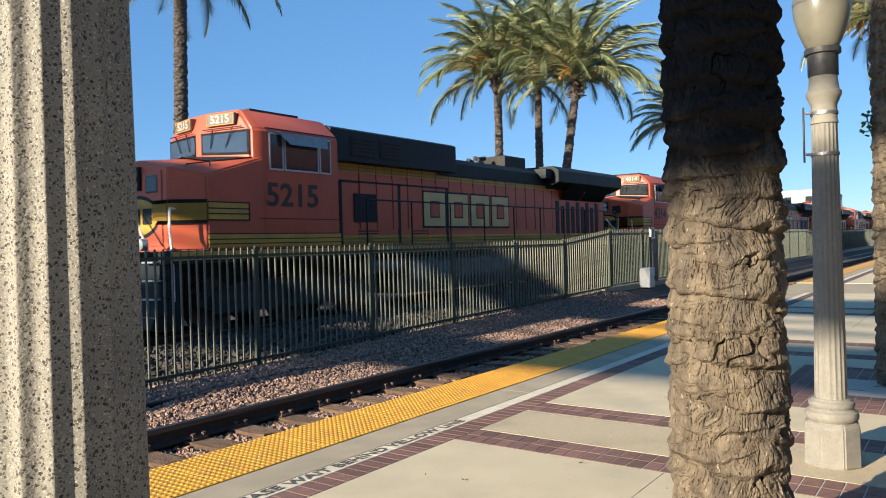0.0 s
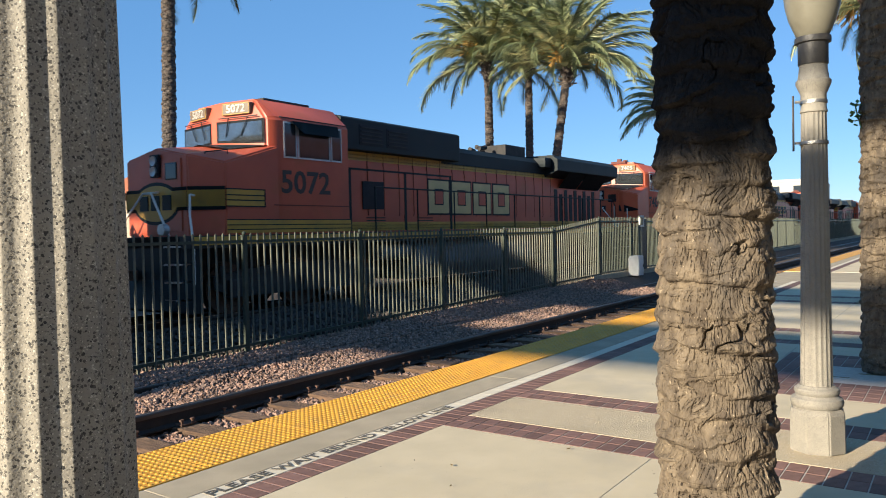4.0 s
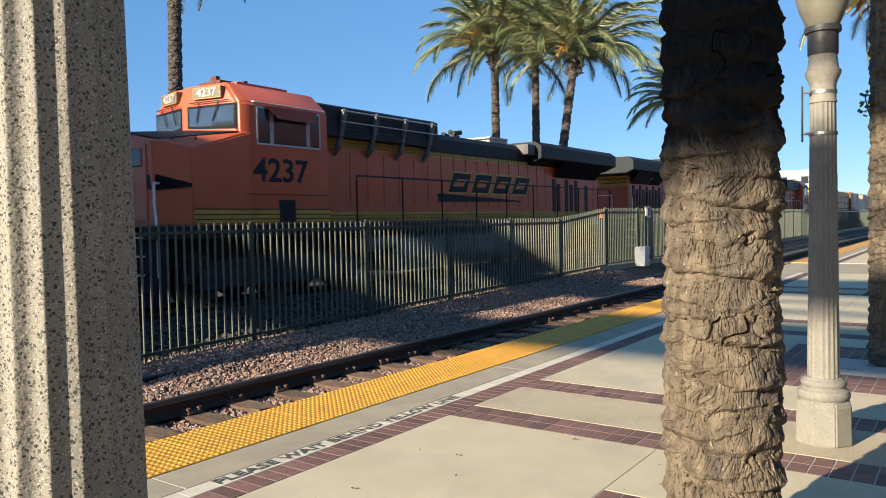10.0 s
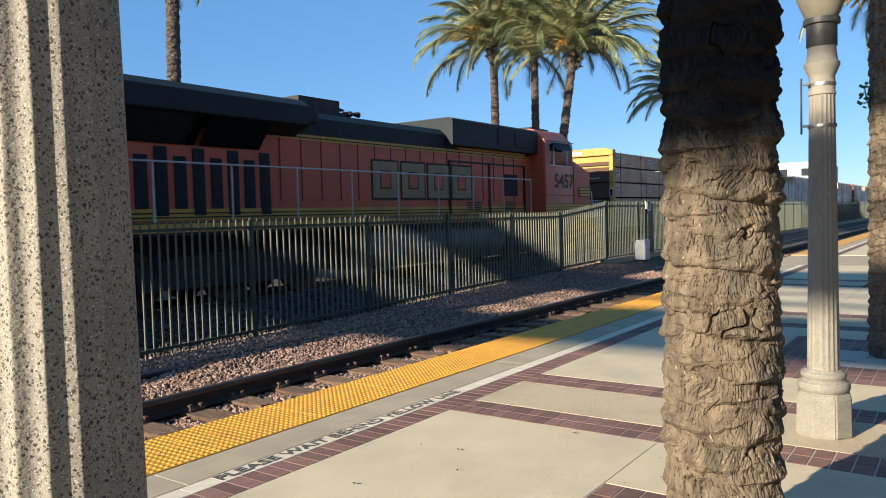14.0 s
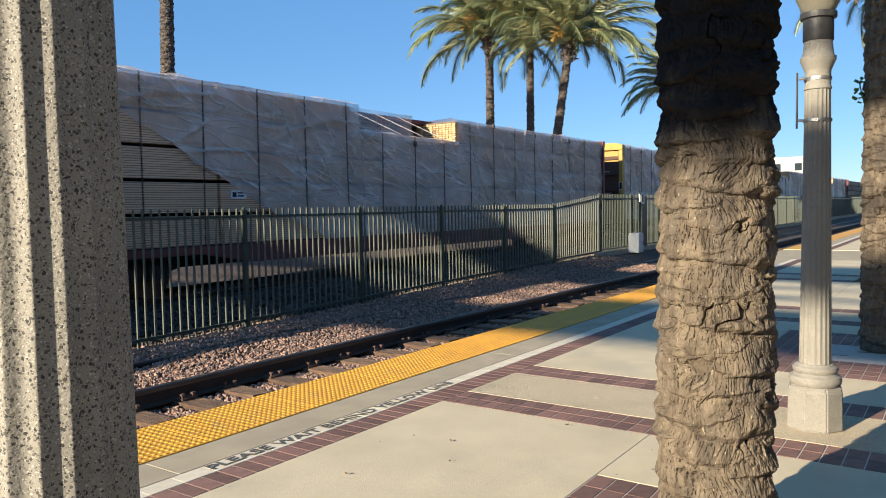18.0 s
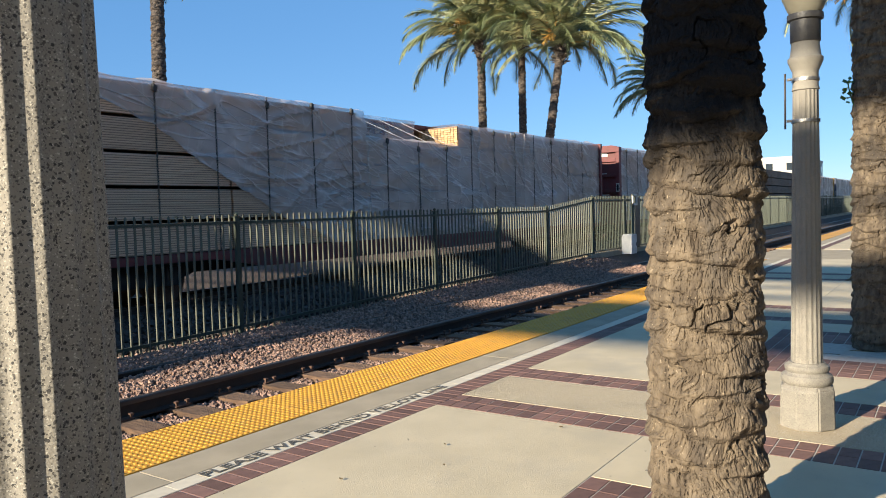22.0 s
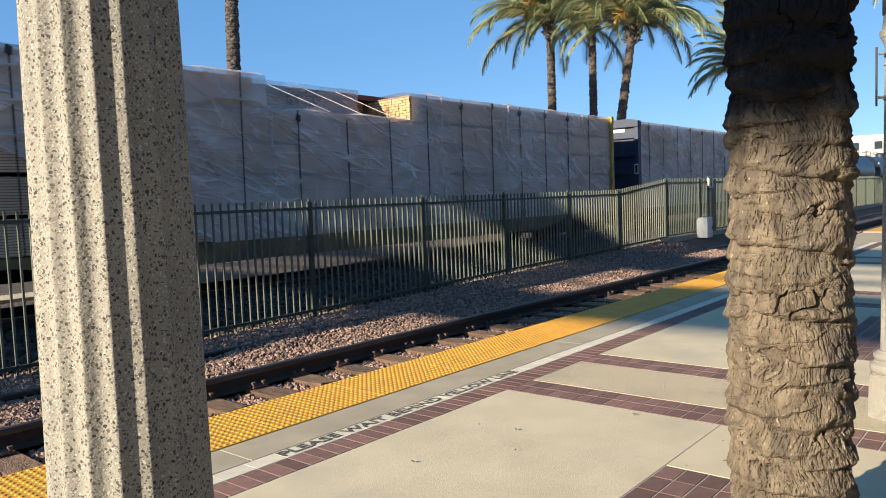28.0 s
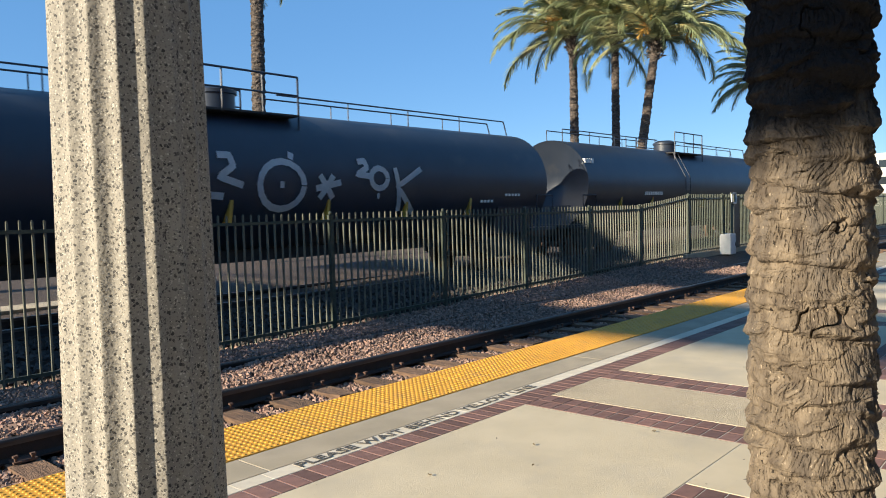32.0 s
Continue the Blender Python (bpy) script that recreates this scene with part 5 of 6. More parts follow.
    for k in (-1, 1):
        part("rear_headlight", rod(B(), (21.7, 0, 3.92 + k * 0.11), (21.8, 0, 3.92 + k * 0.11), 0.09, n=12), "silver", loco)
    part("rear_end_rail", pipe(B(), [(21.6, -1.4, 2.5), (21.6, -1.4, 1.6), (21.6, -0.5, 1.6), (21.6, -0.5, 2.6), (21.6, 0.5, 2.6), (21.6, 0.5, 1.6), (21.6, 1.4, 1.6), (21.6, 1.4, 2.5)], 0.02), "white_paint", loco)
    # road number, emblem shapes and bands on the visible side
    side_text(loco, number, 3.94, 2.70, 0.67, "black" if style == 2 else "number_dark", 1.506, vis, "road_number", 1.12)
    emblem(loco, vis, style, number)
    if style == 1:
        st = B()
        ya = vis * 1.505
        box(st, 1.78, 2.75, ya - 0.008, ya + 0.008, 2.20, 2.52)
        part("nose_band", st, "yellow", loco, "yellow band round the nose")
        st = B()
        for zz in (2.19, 2.31, 2.41, 2.53):
            box(st, 1.78, 2.76, ya - 0.014, ya + 0.014, zz - 0.012, zz + 0.012)
        box(st, 2.73, 2.76, ya - 0.014, ya + 0.014, 2.19, 2.53)
        part("nose_pinstripe", st, dark, loco)
        # a flat oval with arms, as on the nose: dark rim, yellow field, dark bar
        for grow, mat, xx in ((0.07, dark, 1.246), (0.0, "yellow", 1.236)):
            oval = [((0.70 + grow) * math.cos(q * 0.2618), 2.28 + (0.36 + grow) * math.sin(q * 0.2618)) for q in range(24)]
            part("nose_emblem", prism(B(), oval, "x", xx, 1.30), mat, loco, "oval nose emblem")
            for s in (-1, 1):
                bm = B()
                v = [bm.verts.new(q) for q in ((xx, s * 0.55, 2.19 - grow), (xx, s * 1.0, 2.19 - grow), (xx, s * 1.0, 2.51 + grow), (xx, s * 0.55, 2.51 + grow))]
                bm.faces.new(v if s > 0 else v[::-1])
                w = [bm.verts.new(q) for q in ((xx, s * 1.02, 2.19 - grow), (xx + 0.5, s * 1.52, 2.19 - grow), (xx + 0.5, s * 1.52, 2.51 + grow), (xx, s * 1.02, 2.51 + grow))]
                bm.faces.new(w)
                bmesh.ops.solidify(bm, geom=bm.faces[:], thickness=0.004)
                part("emblem_arm", bm, mat, loco)
        for q in range(3):
            part("emblem_shape", box(B(), 1.22, 1.24, -0.52 + 0.38 * q, -0.24 + 0.38 * q, 2.14, 2.44), dark, loco)
    else:
        for q in range(4):
            ya, yb = -0.95 + 0.5 * q, -0.58 + 0.5 * q
            part("nose_emblem", prism(B(), [(ya, 2.30), (yb, 2.30), (yb + vis * -0.06, 2.58), (ya + vis * -0.06, 2.58)], "x", 1.262, 1.29), "black", loco, "dark slanted nose emblem shape")
        for s in (-1, 1):
            bm = B()
            v = [bm.verts.new(w) for w in ((1.295, s * 1.04, 2.28), (1.755, s * 1.50, 2.34), (1.755, s * 1.50, 2.40), (1.295, s * 1.04, 2.58))]
            bm.faces.new(v)
            bmesh.ops.solidify(bm, geom=bm.faces[:], thickness=0.012)
            bmesh.ops.translate(bm, verts=bm.verts, vec=(-0.02, s * 0.02, 0))
            part("nose_emblem", bm, "black", loco, "dark slanted nose emblem shape")
        part("cab_step_recess", box(B(), 3.85, 4.3, vis * 1.5 - 0.012, vis * 1.5 + 0.012, 1.65, 2.12), "black", loco)
    cb = B()
    ya = vis * 1.505
    box(cb, 1.78, 5.34, ya - 0.006, ya + 0.006, 1.66, 1.92)
    part("cab_band", cb, "yellow", loco, "yellow band along the cab foot")
    cb = B()
    for zz in (1.73, 1.82, 1.925):
        box(cb, 1.78, 5.34, ya - 0.012, ya + 0.012, zz - 0.01, zz + 0.01)
    part("cab_pinstripe", cb, dark, loco)
    if turned:
        loco.rotation_euler = (0, 0, math.pi)
        loco.location.x = x0 + 22.3
    return loco


def emblem(loco, vis, style, number):
    """The railway's emblem on the hood as four plain slanted or upright shapes with pale outlines."""
    y = vis * 0.998
    xs = [9.15 + 1.16 * k for k in range(4)] if style == 1 else [10.7 + 1.2 * k for k in range(4)]
    sl = 0.0 if style == 1 else (0.28 if vis < 0 else -0.28)
    w, z0, z1 = (0.98, 2.12, 3.04) if style == 1 else (0.92, 2.45, 3.0)
    for x in xs:
        # an open four-sided shape: rim, field and the body colour in its middle
        for grow, mat, o in ((0.05, "black" if style == 1 else "yellow", 0.006), (0.0, ("emblem_faded" if number in ("4030", "5457") else "emblem_gold") if style == 1 else "black", 0.012), (-0.27, "black" if style == 1 else "yellow", 0.015), (-0.31, "orange" if style == 1 else "orange_new", 0.018)):
            if style == 2 and grow < 0:
                grow *= 0.74
            hz = grow * (1.0 if grow > 0 else 0.85)
            p = [(x - grow, z0 - hz), (x + w + grow, z0 - hz), (x + w + sl + grow, z1 + hz), (x + sl - grow, z1 + hz)]
            part("emblem_shape", prism(B(), p, "y", y - o, y + o), mat, loco)
    if number == "4314":
        # a pale slanting panel with a dark window behind the cab
        part("pale_panel", prism(B(), [(6.1, 3.16), (7.45, 3.16), (7.87, 2.22), (6.93, 2.22)], "y", y - 0.02, y + 0.02), "white_paint", loco, "pale slanting patch behind the cab")
        part("panel_window", box(B(), 7.0, 7.78, y - 0.03, y + 0.03, 2.26, 2.86, 0.01), "black", loco)
        part("panel_sill", box(B(), 6.3, 7.95, y - 0.06, y + 0.06, 2.13, 2.18, 0.01), "black", loco)
    if style == 2:
        p = [(10.2, 2.40), (14.9, 2.24), (14.9, 2.20), (10.2, 2.16)]
        part("swoosh", prism(B(), p, "y", y - 0.01, y + 0.01), "black", loco, "long tapering dark stripe")


def plastic(name, col, crease, cover):
    """Thin cloudy sheeting: fans of fine slanting creases, whitened with painted-in highlights, the load dimly seen
    through it.
    """
    m = bpy.data.materials.new(name)
    m.use_nodes = True
    N, L = m.node_tree.nodes, m.node_tree.links
    b = N["Principled BSDF"]
    b.inputs["Roughness"].default_value = 0.32
    tc = N.new("ShaderNodeTexCoord")

    def math_(op, x, y):
        q = N.new("ShaderNodeMath")
        q.operation = op
        for k, v in ((0, x), (1, y)):
            if isinstance(v, (int, float)):
                q.inputs[k].default_value = v
            else:
                L.new(v, q.inputs[k])
        return q.outputs[0]

    def field(tilt, sx, sz, detail, bend):
        turn, size, n = N.new("ShaderNodeMapping"), N.new("ShaderNodeMapping"), N.new("ShaderNodeTexNoise")
        turn.inputs["Rotation"].default_value = (0, radians(tilt), 0)
        size.inputs["Scale"].default_value = (sx, 1.0, sz)
        n.inputs["Scale"].default_value, n.inputs["Detail"].default_value, n.inputs["Distortion"].default_value = 1.0, detail, bend
        L.new(tc.outputs["Object"], turn.inputs["Vector"])
        L.new(turn.outputs["Vector"], size.inputs["Vector"])
        L.new(size.outputs["Vector"], n.inputs["Vector"])
        return n.outputs["Fac"]

    def ridge(src, width):
        r = N.new("ShaderNodeMapRange")
        r.inputs["From Min"].default_value, r.inputs["From Max"].default_value = width, 0.0
        L.new(math_("ABSOLUTE", math_("SUBTRACT", src, 0.5), 0.0), r.inputs["Value"])
        return r.outputs["Result"]

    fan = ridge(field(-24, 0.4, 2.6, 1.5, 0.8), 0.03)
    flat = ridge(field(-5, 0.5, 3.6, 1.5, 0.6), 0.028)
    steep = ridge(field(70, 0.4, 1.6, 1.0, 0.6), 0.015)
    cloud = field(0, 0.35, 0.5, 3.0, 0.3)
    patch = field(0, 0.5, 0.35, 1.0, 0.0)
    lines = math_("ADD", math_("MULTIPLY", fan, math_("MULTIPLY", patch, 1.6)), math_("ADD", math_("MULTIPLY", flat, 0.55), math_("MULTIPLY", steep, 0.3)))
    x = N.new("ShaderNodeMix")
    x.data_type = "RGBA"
    # fold highlights put into the base colour along the crease lines
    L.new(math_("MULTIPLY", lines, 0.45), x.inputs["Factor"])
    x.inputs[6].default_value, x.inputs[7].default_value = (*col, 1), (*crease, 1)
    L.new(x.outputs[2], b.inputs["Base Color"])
    op = math_("ADD", math_("MULTIPLY", math_("SUBTRACT", cloud, 0.5), 1.3), math_("ADD", math_("MULTIPLY", lines, 0.22), cover))
    lim = N.new("ShaderNodeClamp")
    lim.inputs["Min"].default_value, lim.inputs["Max"].default_value = 0.35, 0.97
    L.new(op, lim.inputs["Value"])
    L.new(lim.outputs[0], b.inputs["Alpha"])
    bp = N.new("ShaderNodeBump")
    bp.inputs["Strength"].default_value, bp.inputs["Distance"].default_value = 0.75, 0.035
    L.new(math_("ADD", lines, math_("MULTIPLY", field(-14, 0.7, 1.8, 4.0, 0.5), 1.6)), bp.inputs["Height"])
    L.new(bp.outputs["Normal"], b.inputs["Normal"])
    return m


M["number_dark"] = surf("number_dark", (0.03, 0.022, 0.02), (0.05, 0.03, 0.025), 8, 0.6)
M["emblem_gold"] = surf("emblem_gold", (0.62, 0.46, 0.20), (0.50, 0.37, 0.17), 2, 0.55)
M["emblem_faded"] = surf("emblem_faded", (0.30, 0.21, 0.11), (0.22, 0.15, 0.085), 2, 0.6)
M["windscreen"] = surf("windscreen", (0.42, 0.47, 0.50), (0.36, 0.41, 0.44), 2, 0.07, metal=0.85, bump=0)
M["lumber"] = surf("lumber", (0.70, 0.48, 0.32), (0.57, 0.38, 0.25), 3.0, 0.8, bump=0.6, bscale=9, stretch=(0.25, 1, 7), rand=0.14, depth=0.02, bands=(0.0425, (0.17, 0.10, 0.06), 0.34))
M["lumber_dark"] = surf("lumber_dark", (0.25, 0.175, 0.12), (0.18, 0.125, 0.088), 3.0, 0.85, bump=0.6, bscale=9, stretch=(0.25, 1, 7), rand=0.16, depth=0.02, bands=(0.0425, (0.09, 0.06, 0.04), 0.22))
M["lumber_end"] = surf("lumber_end", (0.62, 0.42, 0.22), (0.50, 0.32, 0.16), 14, 0.85, bump=0.4, bscale=22, isle=0.3)
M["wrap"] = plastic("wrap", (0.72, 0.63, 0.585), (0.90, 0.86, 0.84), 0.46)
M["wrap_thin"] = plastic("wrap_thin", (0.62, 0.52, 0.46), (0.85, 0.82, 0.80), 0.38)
M["sill_brown"] = surf("sill_brown", (0.20, 0.135, 0.05), (0.12, 0.085, 0.045), 3, 0.8, stain=((0.07, 0.055, 0.04), 2, 0.5, 0.75))
M["wrap_lap"] = surf("wrap_lap", (0.80, 0.79, 0.79), (0.66, 0.65, 0.65), 5, 0.3, bump=0.6, bscale=12, depth=0.03)
M["strap"] = surf("strap", (0.02, 0.02, 0.02), (0.03, 0.03, 0.03), 8, 0.6)
M["tag"] = surf("tag", (0.75, 0.77, 0.8), (0.55, 0.6, 0.68), 30, 0.6)
M["red_steel"] = surf("red_steel", (0.15, 0.028, 0.028), (0.10, 0.02, 0.022), 2, 0.6, stain=((0.1, 0.04, 0.03), 2, 0.5, 0.8))
M["blue_steel"] = surf("blue_steel", (0.009, 0.020, 0.060), (0.007, 0.016, 0.045), 2, 0.55, stain=((0.05, 0.05, 0.06), 2, 0.5, 0.8))
M["yellow_steel"] = surf("yellow_steel", (0.46, 0.28, 0.045), (0.38, 0.23, 0.045), 2, 0.6, stain=((0.26, 0.16, 0.05), 2, 0.5, 0.8))
M["tank_black"] = surf("tank_black", (0.020, 0.029, 0.047), (0.030, 0.038, 0.055), 1.2, 0.42, bump=0.05, bscale=8, stain=((0.075, 0.072, 0.07), 0.9, 0.58, 0.85))
M["graffiti"] = surf("graffiti", (0.88, 0.88, 0.88), (0.8, 0.8, 0.8), 12, 0.5)


def lumber_car(x0, paint, wrapped, notch=True, torn=False, length=24.5, low=(8.9, 13.3)):
    """A centre-beam flat car with bulkheads, stacked with bundled lumber, bare or under plastic wrap."""
    car = empty("lumber_car", x0, MAIN_Y, -0.2)
    col = {"red_steel": "red-brown", "yellow_steel": "yellow", "blue_steel": "dark blue"}[paint]
    tagged(car, col + " centre-beam freight car stacked with " + ("plastic-wrapped" if wrapped else "bare") + " lumber bundles", "freight car", group="lumber cars of the train")
    e0, e1 = 1.15, length - 0.85
    part("deck", box(B(), e0, e1, -1.48, 1.48, 0.80, 0.95, 0.02), "sill_brown" if paint == "yellow_steel" else paint, car)
    part("centre_sill", box(B(), 0.7, length - 0.7, -0.35, 0.35, 0.5, 0.80), "underframe", car)
    for s in (-1, 1):
        part("side_sill", prism(B(), [(e0, 0.80), (e0 + 3.4, 0.80), (e0 + 4.6, 0.58), (e1 - 4.6, 0.58), (e1 - 3.4, 0.80), (e1, 0.80), (e1, 0.95), (e0, 0.95)], "y", s * 1.44, s * 1.50), "sill_brown" if paint == "yellow_steel" else paint, car)
    coupler(car, 0, 1)
    coupler(car, length, -1)
    truck(car, 2.95, (-0.89, 0.89), 0.46)
    truck(car, length - 2.95, (-0.89, 0.89), 0.46)
    for xe, d in ((e0, 1), (e1, -1)):
        bh = empty("bulkhead", xe, 0, 0)
        bh.parent = car
        a, b = (0.0, 0.12) if d > 0 else (-0.12, 0.0)
        # yellow cars: shade on the lower bulkhead painted in as brown
        part("sheet", box(B(), a, b, -1.36, 1.36, 0.95, 4.05, 0.01), "rust" if paint == "yellow_steel" else paint, bh)
        for y in (-1.42, 1.42):
            part("corner_post", box(B(), a - (0.1 if d > 0 else 0.0), b + 0.03, y - 0.08, y + 0.08, 0.8, 4.10, 0.012), paint, bh)
        part("top_rail", prism(B(), [(-1.515, 3.88), (1.515, 3.88), (1.515, 4.08), (1.2, 4.17 if d > 0 else 4.10), (-1.2, 4.17 if d > 0 else 4.10), (-1.515, 4.08)], "x", a - (0.14 if d > 0 else 0.0), b + 0.04, 0.01), paint, bh)
        if paint == "yellow_steel":
            part("top_panel", box(B(), a - 0.02, b + 0.02, -1.3, 1.3, 3.4, 3.88), paint, bh)
        for z in (1.6, 2.25, 2.9, 3.55):
            part("rib", box(B(), a - d * 0.10 if d > 0 else a, b if d > 0 else b + 0.10, -1.34, 1.34, z - 0.07, z + 0.07, 0.01), "rust" if paint == "yellow_steel" else paint, bh)
        part("ladder", box(box(B(), a - d * 0.16, a - d * 0.12, 0.7, 0.74, 1.1, 4.1), a - d * 0.16, a - d * 0.12, 1.14, 1.18, 1.1, 4.1), paint, bh)
        bar = B()
        for k, w in ((0, 0.85), (1, 0.55)):
            q = a - 0.008 if d > 0 else b + 0.008
            box(bar, q - 0.003, q + 0.003, -0.95 if d > 0 else -0.2, -0.95 + w if d > 0 else -0.2 + w, 3.72 + 0.24 * (1 - k), 3.86 + 0.24 * (1 - k))
        part("stencil_bar", bar, "white_paint", bh, "pale stencilled marking")
        if d > 0:
            q = -0.008
            for k, (yy, zz, w, h) in enumerate(((-0.2, 4.02, 0.5, 0.05), (-0.2, 3.94, 0.5, 0.05)) if paint == "blue_steel" else ((-0.9, 2.95, 0.5, 0.05), (-0.9, 2.85, 0.5, 0.05), (-1.0, 2.05, 0.75, 0.05), (-1.0, 1.95, 0.8, 0.05), (-0.95, 1.85, 0.6, 0.05), (-0.2, 4.02, 0.5, 0.05), (-0.2, 3.94, 0.5, 0.05))):
                part("stencil_bar", box(B(), q - 0.003 if zz < 3.9 else -0.148, q + 0.003 if zz < 3.9 else -0.14, yy, yy + w, zz, zz + h), "white_paint", bh, "pale stencilled marking")
            if paint != "yellow_steel":
                words("caution_lettering", "CAUTION", 0.15, "white_paint", bh, pose(-0.142, 0.72, 4.0, 90, 0, -90), 0.003, "white stencilled lettering")
            for o, mat in ((0.0, "white_paint"), (0.02, "black")):
                part("placard", box(B(), -0.106 - o * 0.2, -0.09, -1.49 + o, -1.35 - o, 2.2 + o * 1.5, 2.55 - o * 1.5), mat, bh, "small square placard")
    # centre beam: top chord and posts
    beam = empty("centre_beam")
    beam.parent = car
    part("top_chord", box(B(), e0, e1, -0.28, 0.28, 4.02, 4.13, 0.01), paint if not wrapped else "red_steel", beam)
    k = 0
    x = e0 + 1.2
    while x < e1 - 0.6:
        part("post", box(B(), x - 0.09, x + 0.09, -0.1, 0.1, 0.95, 4.02), "red_steel" if paint != "blue_steel" else paint, beam)
        if k % 2 == 0 and low[0] - 1 < x < low[1]:
            part("brace", prism(B(), [(x + 0.1, 3.5), (x + 0.25, 3.5), (x + 0.85, 4.02), (x + 0.65, 4.02)], "y", -0.05, 0.05), "red_steel", beam)
        x += 1.45
        k += 1
    # bundles: five tiers, the top one left out in the middle
    rnd = random.Random(int(x0 * 10))
    old = not wrapped and not notch
    tiers, z0, th = 5, 0.97, 0.598
    cuts = [e0 + 0.18, e0 + 3.9, low[0], (low[0] + low[1]) / 2 + 0.4, low[1], low[1] + 3.2, e1 - 2.9, e1 - 0.16]
    for t in range(tiers):
        za, zb = z0 + t * (th + 0.022), z0 + t * (th + 0.022) + th
        for i, (xa, xb) in enumerate(zip(cuts, cuts[1:])):
            mid = low[0] - 0.01 <= xa < low[1] - 0.01
            if t == 4 and mid and notch:
                continue
            xa2, xb2 = xa + 0.02 + rnd.uniform(0, 0.03), xb - 0.02 - rnd.uniform(0, 0.03)
            b = part("lumber_pack", box(B(), xa2, xb2, -1.40 + rnd.uniform(0, 0.02), -0.16, za + (0.02 if old else 0), zb - (0.03 if old else 0.04), 0.008), "lumber_dark" if old else "lumber", car)
            if not old and (not wrapped or rnd.random() < 0.55):
                part("tag", box(B(), xa2 + 0.25, xa2 + 0.62, -1.412, -1.39, za + 0.26, za + 0.42), "tag", b, "white grade label")
                part("tag_mark", box(box(box(B(), xa2 + 0.28, xa2 + 0.37, -1.416, -1.40, za + 0.29, za + 0.39), xa2 + 0.40, xa2 + 0.58, -1.416, -1.40, za + 0.36, za + 0.39), xa2 + 0.40, xa2 + 0.56, -1.416, -1.40, za + 0.30, za + 0.33), "black", b)
    # the far half and the cut ends
    zt4, zt5 = z0 + 4 * (th + 0.022) - 0.022, z0 + 5 * (th + 0.022) - 0.022
    for (xa, xb, zt) in ((cuts[0], low[0], zt5), (low[0], low[1], zt4 if notch and not wrapped else zt5), (low[1], cuts[-1], zt5)):
        part("far_stack", box(B(), xa + 0.02, xb - 0.02, 0.16, 1.40, z0, zt), "lumber", car)
    if notch:
        # stacked board ends, some standing a little proud
        # dark sheet that puts shade into the gaps between the boards
        part("stack_core", box(B(), low[1] - 0.002, low[1] + 0.03, -1.39, 1.39, zt4 + 0.025, zt5 - 0.012), "lumber_dark", car)
        bm = B()
        for q in range(9):
            for k in range(12):
                y0, zq, o = -1.385 + 0.115 * k, zt4 + 0.03 + 0.0605 * q, rnd.uniform(0.012, 0.03)
                box(bm, low[1] - o, low[1] - 0.003, y0, y0 + 0.098, zq, zq + 0.047)
        part("cut_end_face", bm, "lumber_end", car, "bright sawn board ends of the top tier")
        for q in range(3):
            xx = low[0] + 1.0 + 0.95 * q
            part("cross_strap", rod(B(), (xx, -0.5, zt5 + 0.04), (xx + 0.85, -1.44, zt4 + 0.05), 0.006), "wrap_lap", car, "pale slack strap across the gap")
    if wrapped:
        wrap_sheet(car, cuts, low, zt4, zt5, z0, notch, torn, rnd)
    for xx in [] if old else [e0 + 0.9 + (1.32 if wrapped else 2.3) * i for i in range(int((e1 - e0 - 1) / (1.32 if wrapped else 2.3)))]:
        inlow = notch and low[0] < xx < low[1]
        zt = zt4 if inlow else zt5
        yy = -1.418 if not wrapped else -1.455
        lean = rnd.uniform(-0.05, 0.05)
        bm = prism(B(), [(xx - 0.010 + lean, z0), (xx + 0.010 + lean, z0), (xx + 0.010, zt + 0.02), (xx - 0.010, zt + 0.02)], "y", yy - 0.012, yy + 0.004)
        if rnd.random() < 0.55:
            tip = rnd.uniform(0.0, 0.16)
            prism(bm, [(xx - 0.045, zt - 0.06 - tip), (xx + 0.035, zt - 0.09 - tip), (xx + 0.05, zt + 0.03 - tip), (xx - 0.03, zt + 0.06 - tip)], "y", yy - 0.03, yy + 0.02)
        part("tie_down", bm, "strap", car)
    return car


